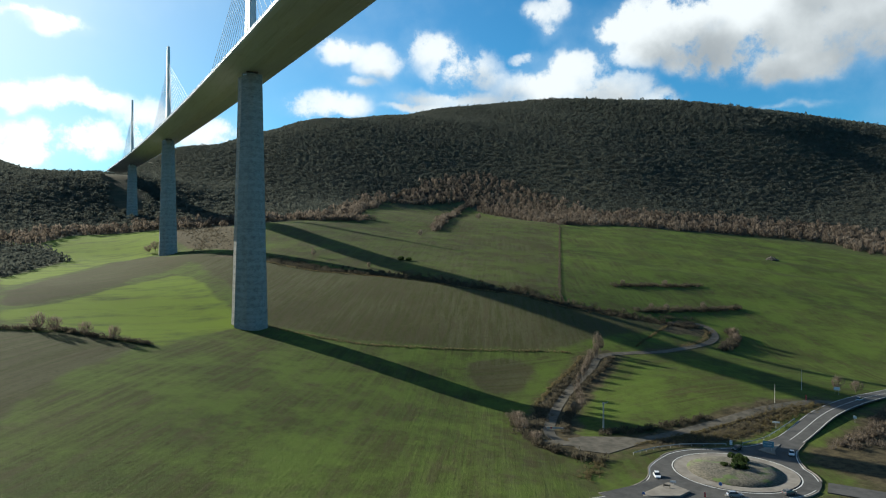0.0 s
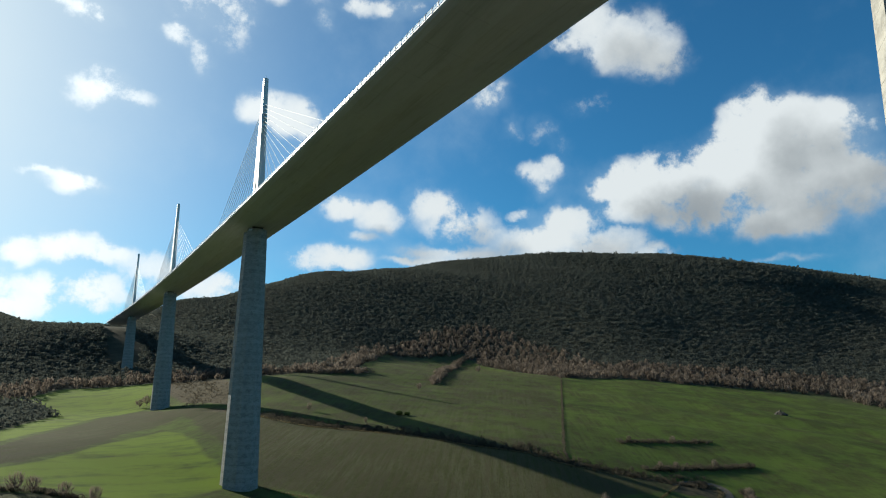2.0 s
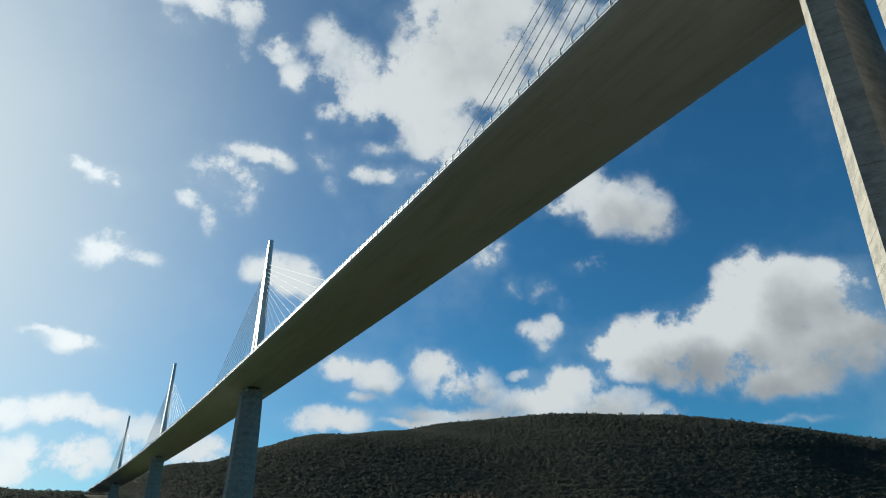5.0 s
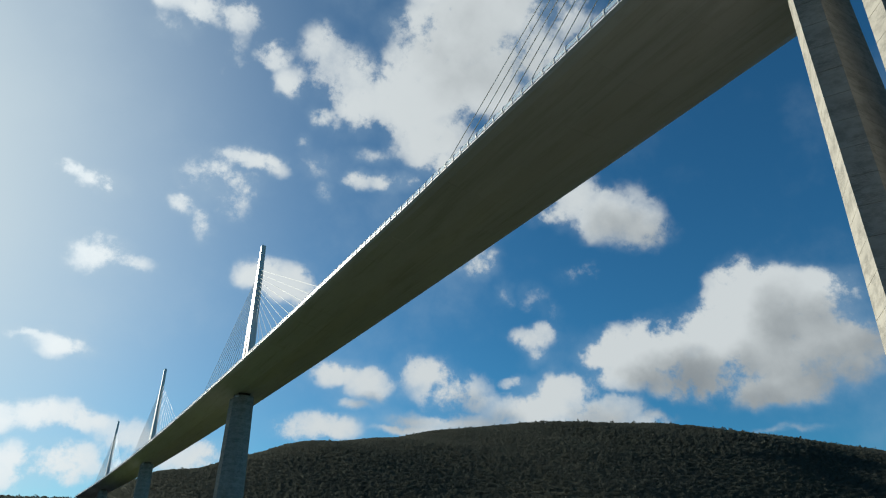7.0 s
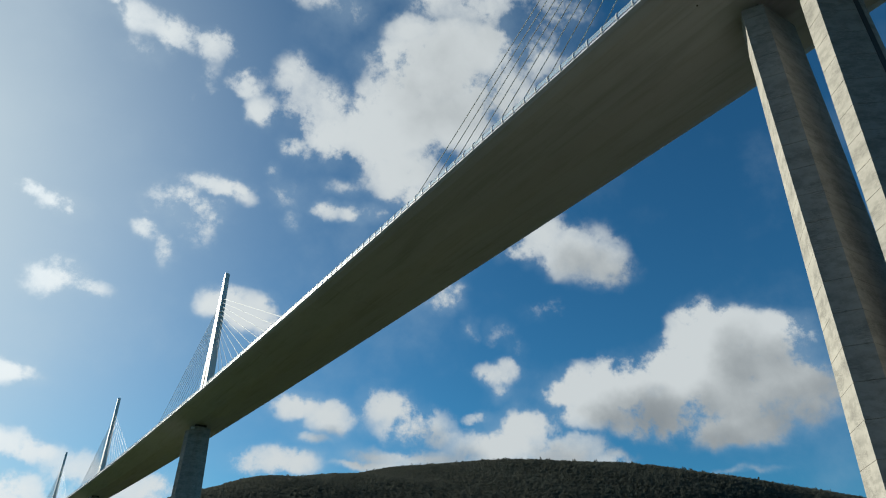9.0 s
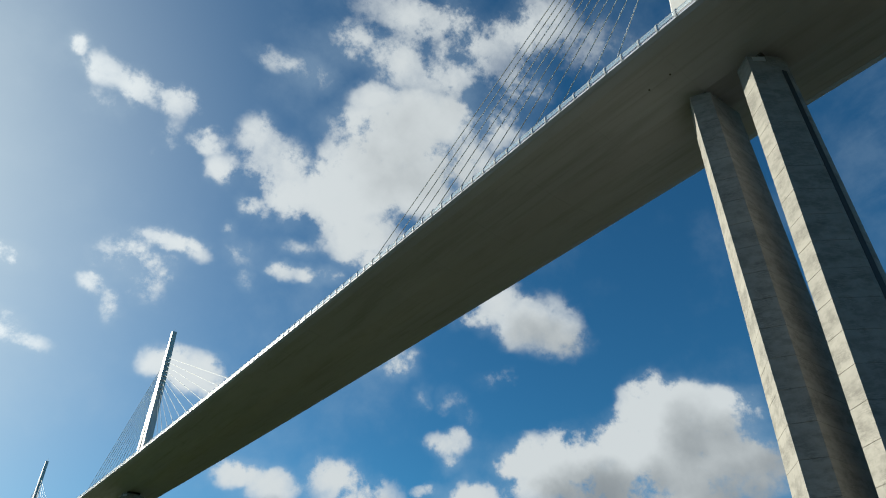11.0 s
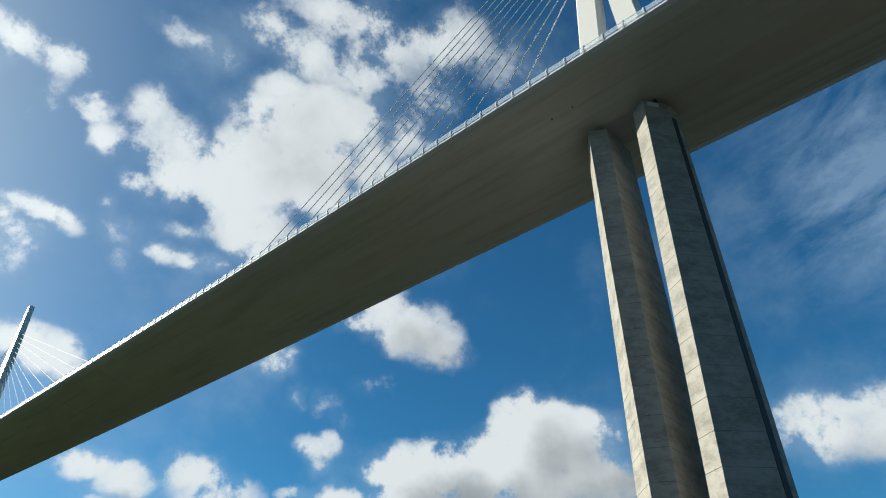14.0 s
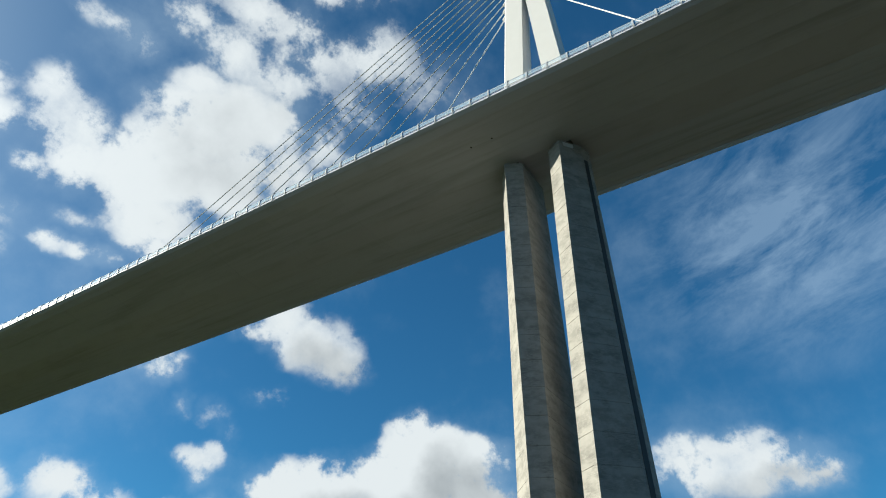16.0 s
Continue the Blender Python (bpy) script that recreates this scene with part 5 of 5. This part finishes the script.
def car(x, y, heading, rgb, label, van=0.0):
    """A small car: shaped body, glass house, wheels and lamps; it points along its own x axis."""
    on_road = np.hypot(x - RX, y - RY) < 33
    ob = thing("car", Matrix.Translation((x, y, (RZ + 0.345 if on_road else on_ground(x, y) + 0.31))) @ pose(0, 0, 0, 0, 0, heading), label, "car", "cars on the road")
    paint = plain("car_paint", rgb, 0.25, 0.3, 0.05)
    loops = []
    for px_, z0, z1, w in ((-2.1, 0.45, 0.85, 0.74), (-2.0, 0.3, 0.98, 0.84), (-1.2, 0.25, 1.0, 0.88), (0.4, 0.25, 0.98, 0.88), (1.3, 0.28, 0.88, 0.86), (1.95, 0.32, 0.72, 0.8), (2.1, 0.42, 0.62, 0.7)):
        loops.append([Vector((px_, -w, z0)), Vector((px_, w, z0)), Vector((px_, w * 1.02, (z0 + z1) / 2)), Vector((px_, w * 0.95, z1)), Vector((px_, -w * 0.95, z1)), Vector((px_, -w * 1.02, (z0 + z1) / 2))])
    part("body", skin(bmesh.new(), loops, smooth=False), paint, ob)
    roof = 1.48 + van
    loops = [[Vector((a, -b, z)), Vector((c, -b, z)), Vector((c, b, z)), Vector((a, b, z))] for z, a, c, b in ((0.96, -1.95, 0.95, 0.82), (1.25, -1.78, 0.5, 0.74), (roof - 0.04, -1.55, 0.1, 0.64))]
    part("windows", skin(bmesh.new(), loops), GLASS, ob, "dark glass")
    part("roof", box(bmesh.new(), -1.5, -0.63, roof - 0.05, 0.08, 0.63, roof + 0.02, 0.02), paint, ob)
    for wx in (-1.3, 1.3):
        for wy in (-0.86, 0.86):
            s = 1 if wy > 0 else -1
            w = part("wheel", rod(bmesh.new(), (wx, wy - 0.1 * s, 0.31), (wx, wy + 0.1 * s, 0.31), 0.31, 0.31, 16), TYRE, ob)
            part("rim", rod(bmesh.new(), (wx, wy + 0.09 * s, 0.31), (wx, wy + 0.12 * s, 0.31), 0.19, 0.17, 12), RIM, w)
    for wy in (-0.6, 0.6):
        part("headlight", box(bmesh.new(), 1.95, wy - 0.17, 0.6, 2.07, wy + 0.17, 0.73, 0.02), LAMP, ob)
        part("tail_light", box(bmesh.new(), -2.1, wy - 0.12, 0.72, -2.02, wy + 0.12, 0.92, 0.02), RED, ob)
    return ob


car(70.3, 116.5, 235, (0.72, 0.73, 0.74), "white hatchback driving on the roundabout")
car(114.6, 124.2, 190, (0.02, 0.045, 0.04), "dark green car leaving the roundabout")
car(125.9, 111.8, 215, (0.65, 0.66, 0.67), "silver-white car entering the roundabout")
car(216, 143, 16, (0.6, 0.62, 0.64), "pale silver van on the main road", 0.25)
car(92.8, 89.4, 355, (0.10, 0.10, 0.105), "dark grey car on the roundabout")
car(77.9, 95.2, 330, (0.28, 0.32, 0.38), "blue-grey car on the roundabout")


def post_sign(x, y, tall, w, h, material, heading, label, posts=1, back=None, shape="box"):
    ob = thing("road_sign", Matrix.Translation((x, y, on_ground(x, y) + (0.3 if np.hypot(x - RX, y - RY) < 26 else 0.0))) @ pose(0, 0, 0, 0, 0, heading), label, "sign", "road signs")
    for k in range(posts):
        dx = 0 if posts == 1 else (k - 0.5) * w * 0.6
        part("post", rod(bmesh.new(), (dx, 0, -0.3), (dx, 0, tall), 0.06, 0.06, 8), GALV, ob)
    if shape == "disc":
        part("panel", rod(bmesh.new(), (0, -0.08, tall - h / 2), (0, -0.12, tall - h / 2), h / 2, h / 2, 24), material, ob)
    else:
        part("panel", box(bmesh.new(), -w / 2, -0.12, tall - h, w / 2, -0.07, tall, 0.01), material, ob)
        for k in range(2 if h > 1.0 else 0):
            z = tall - h * (0.3 + 0.4 * k)
            part("text_bar", box(bmesh.new(), -w * 0.38, -0.135, z - 0.06, w * 0.3, -0.122, z + 0.06), SIGN_WHITE if material is not SIGN_WHITE else GALV, ob)
    return ob


post_sign(123.3, 118.6, 3.6, 3.4, 2.0, SIGN_TEAL, -52, "blue-green direction sign on the traffic island", 2)
post_sign(147, 133, 3.0, 2.6, 0.6, SIGN_WHITE, -52, "white arrow sign on the grass bank", 1)
post_sign(216, 153, 3.4, 2.4, 1.4, SIGN_WHITE, -58, "white panel sign beside the main road", 2)
post_sign(181, 124, 2.6, 1.1, 1.0, SIGN_WHITE, -58, "small pale sign beside the main road", 1)
post_sign(116, 127.6, 2.6, 0.9, 1.6, SIGN_WHITE, -52, "white marker sign beside the roundabout exit", 1)
post_sign(80.6, 102.3, 1.4, 1.0, 1.0, SIGN_BLUE, -52, "round blue arrow sign on the island kerb", 1, None, "disc")
post_sign(67.8, 108.0, 2.4, 1.6, 0.5, SIGN_WHITE, -45, "small sign on the traffic island", 1)
post_sign(55.2, 106.6, 1.4, 0.8, 0.8, SIGN_BLUE, -45, "round blue sign on the traffic island", 1, None, "disc")
post_sign(70.3, 98.9, 1.6, 0.5, 1.2, SIGN_RED, -45, "red and white marker post on the traffic island", 1)
post_sign(187, 148, 2.6, 0.5, 2.2, SIGN_RED, -55, "narrow red sign beside the service road", 1)
post_sign(127.5, 120.6, 1.2, 0.6, 0.6, SIGN_WHITE, -50, "small marker on the traffic island", 1)


board = thing("notice_board", Matrix.Translation((65.0, 107.6, on_ground(65.0, 107.6) + 0.45)) @ pose(0, 0, 0, 0, 0, -45), "brown wooden notice board on two posts", "notice board")
for dx in (-0.8, 0.8):
    part("post", box(bmesh.new(), dx - 0.07, -0.07, -0.3, dx + 0.07, 0.07, 1.5, 0.01), BARK, board)
part("panel", box(bmesh.new(), -0.95, -0.12, 0.95, 0.95, -0.072, 1.45, 0.01), BARK, board)


def utility_pole(x, y, tall, label, arm=True, girth=0.28):
    ob = thing("utility_pole", (x, y, on_ground(x, y)), label, "pole", "utility poles")
    part("pole", rod(bmesh.new(), (0, 0, -0.4), (0, 0, tall), girth, girth * 0.65, 10), WOOD_POLE, ob)
    if arm:
        part("crossarm", box(bmesh.new(), -0.6, -0.08, tall - 0.35, 1.9, 0.08, tall - 0.2, 0.02), GALV, ob)
        for dx in (-0.5, 0.7, 1.8):
            part("insulator", rod(bmesh.new(), (dx, 0, tall - 0.2), (dx, 0, tall + 0.12), 0.08, 0.05, 8), SIGN_WHITE, ob)
    return ob


utility_pole(90, 163, 10.5, "pale utility pole with a short crossarm beside the service road", True, 0.36)
utility_pole(203, 161, 9.0, "thin wooden utility pole at the field edge", False, 0.14)
utility_pole(171, 151, 7.5, "thin pole beside the service road", False, 0.12)


def guard_rail(line, label):
    ob = thing("guard_rail", (0, 0, 0), label, "guard rail")
    pts = smooth_line(line, 4.0)
    loops = []
    for p in pts:
        z = max(on_ground(p.x, p.y), RZ) + 0.25
        loops.append([Vector((p.x, p.y - 0.04, z + 0.4)), Vector((p.x, p.y + 0.04, z + 0.4)), Vector((p.x, p.y + 0.04, z + 0.75)), Vector((p.x, p.y - 0.04, z + 0.75))])
        part("post", box(bmesh.new(), p.x - 0.06, p.y + 0.04, z - 0.6, p.x + 0.06, p.y + 0.16, z + 0.7), GALV, ob)
    part("beam", skin(bmesh.new(), loops), GALV, ob)
    return ob


guard_rail([(80, 136.5), (90, 137.5), (101, 136.5), (109, 133), (116, 129.5)], "galvanised guard rail round the roundabout's outer edge")
guard_rail([(122, 127.6), (134, 128.2), (147, 131.4), (160, 134.5)], "galvanised guard rail along the main road")

# a heap of field stones
g = random.Random(5)
cairn = thing("stone_heap", (601, 469, on_ground(601, 469)), "heap of grey field stones alone in the wheat", "stone heap")
STONE = plain("field_stone", (0.085, 0.075, 0.06), 0.9, 0, 0.4, 0.6)
for k in range(90):
    a, r = g.uniform(0, math.tau), 7.0 * math.sqrt(g.random())
    z = max(0.0, 5.0 * (1 - r / 6.5)) * g.uniform(0.5, 1.0)
    bm = bmesh.new()
    bmesh.ops.create_icosphere(bm, subdivisions=1, radius=g.uniform(0.6, 1.3))
    for v in bm.verts:
        v.co *= g.uniform(0.8, 1.2)
        v.co += Vector((r * math.cos(a), r * math.sin(a), z + 0.2))
    part("stone", bm, STONE, cairn)
# a closed barrier across the foot of the track
gate = thing("track_barrier", Matrix.Translation((73, 170, on_ground(73, 170) + 0.1)) @ pose(0, 0, 0, 0, 0, -35), "low red and white barrier across the farm track", "barrier")
for dx in (-3, 0, 3):
    part("post", rod(bmesh.new(), (dx, 0, -0.3), (dx, 0, 1.2), 0.07, 0.07, 8), GALV, gate)
part("rail", box(bmesh.new(), -3, -0.04, 0.55, 3, 0.04, 1.1, 0.01), WOOD_POLE, gate)
part("disc", rod(bmesh.new(), (-1.4, -0.05, 0.85), (-1.4, -0.09, 0.85), 0.35, 0.35, 20), SIGN_RED, gate, "red disc")
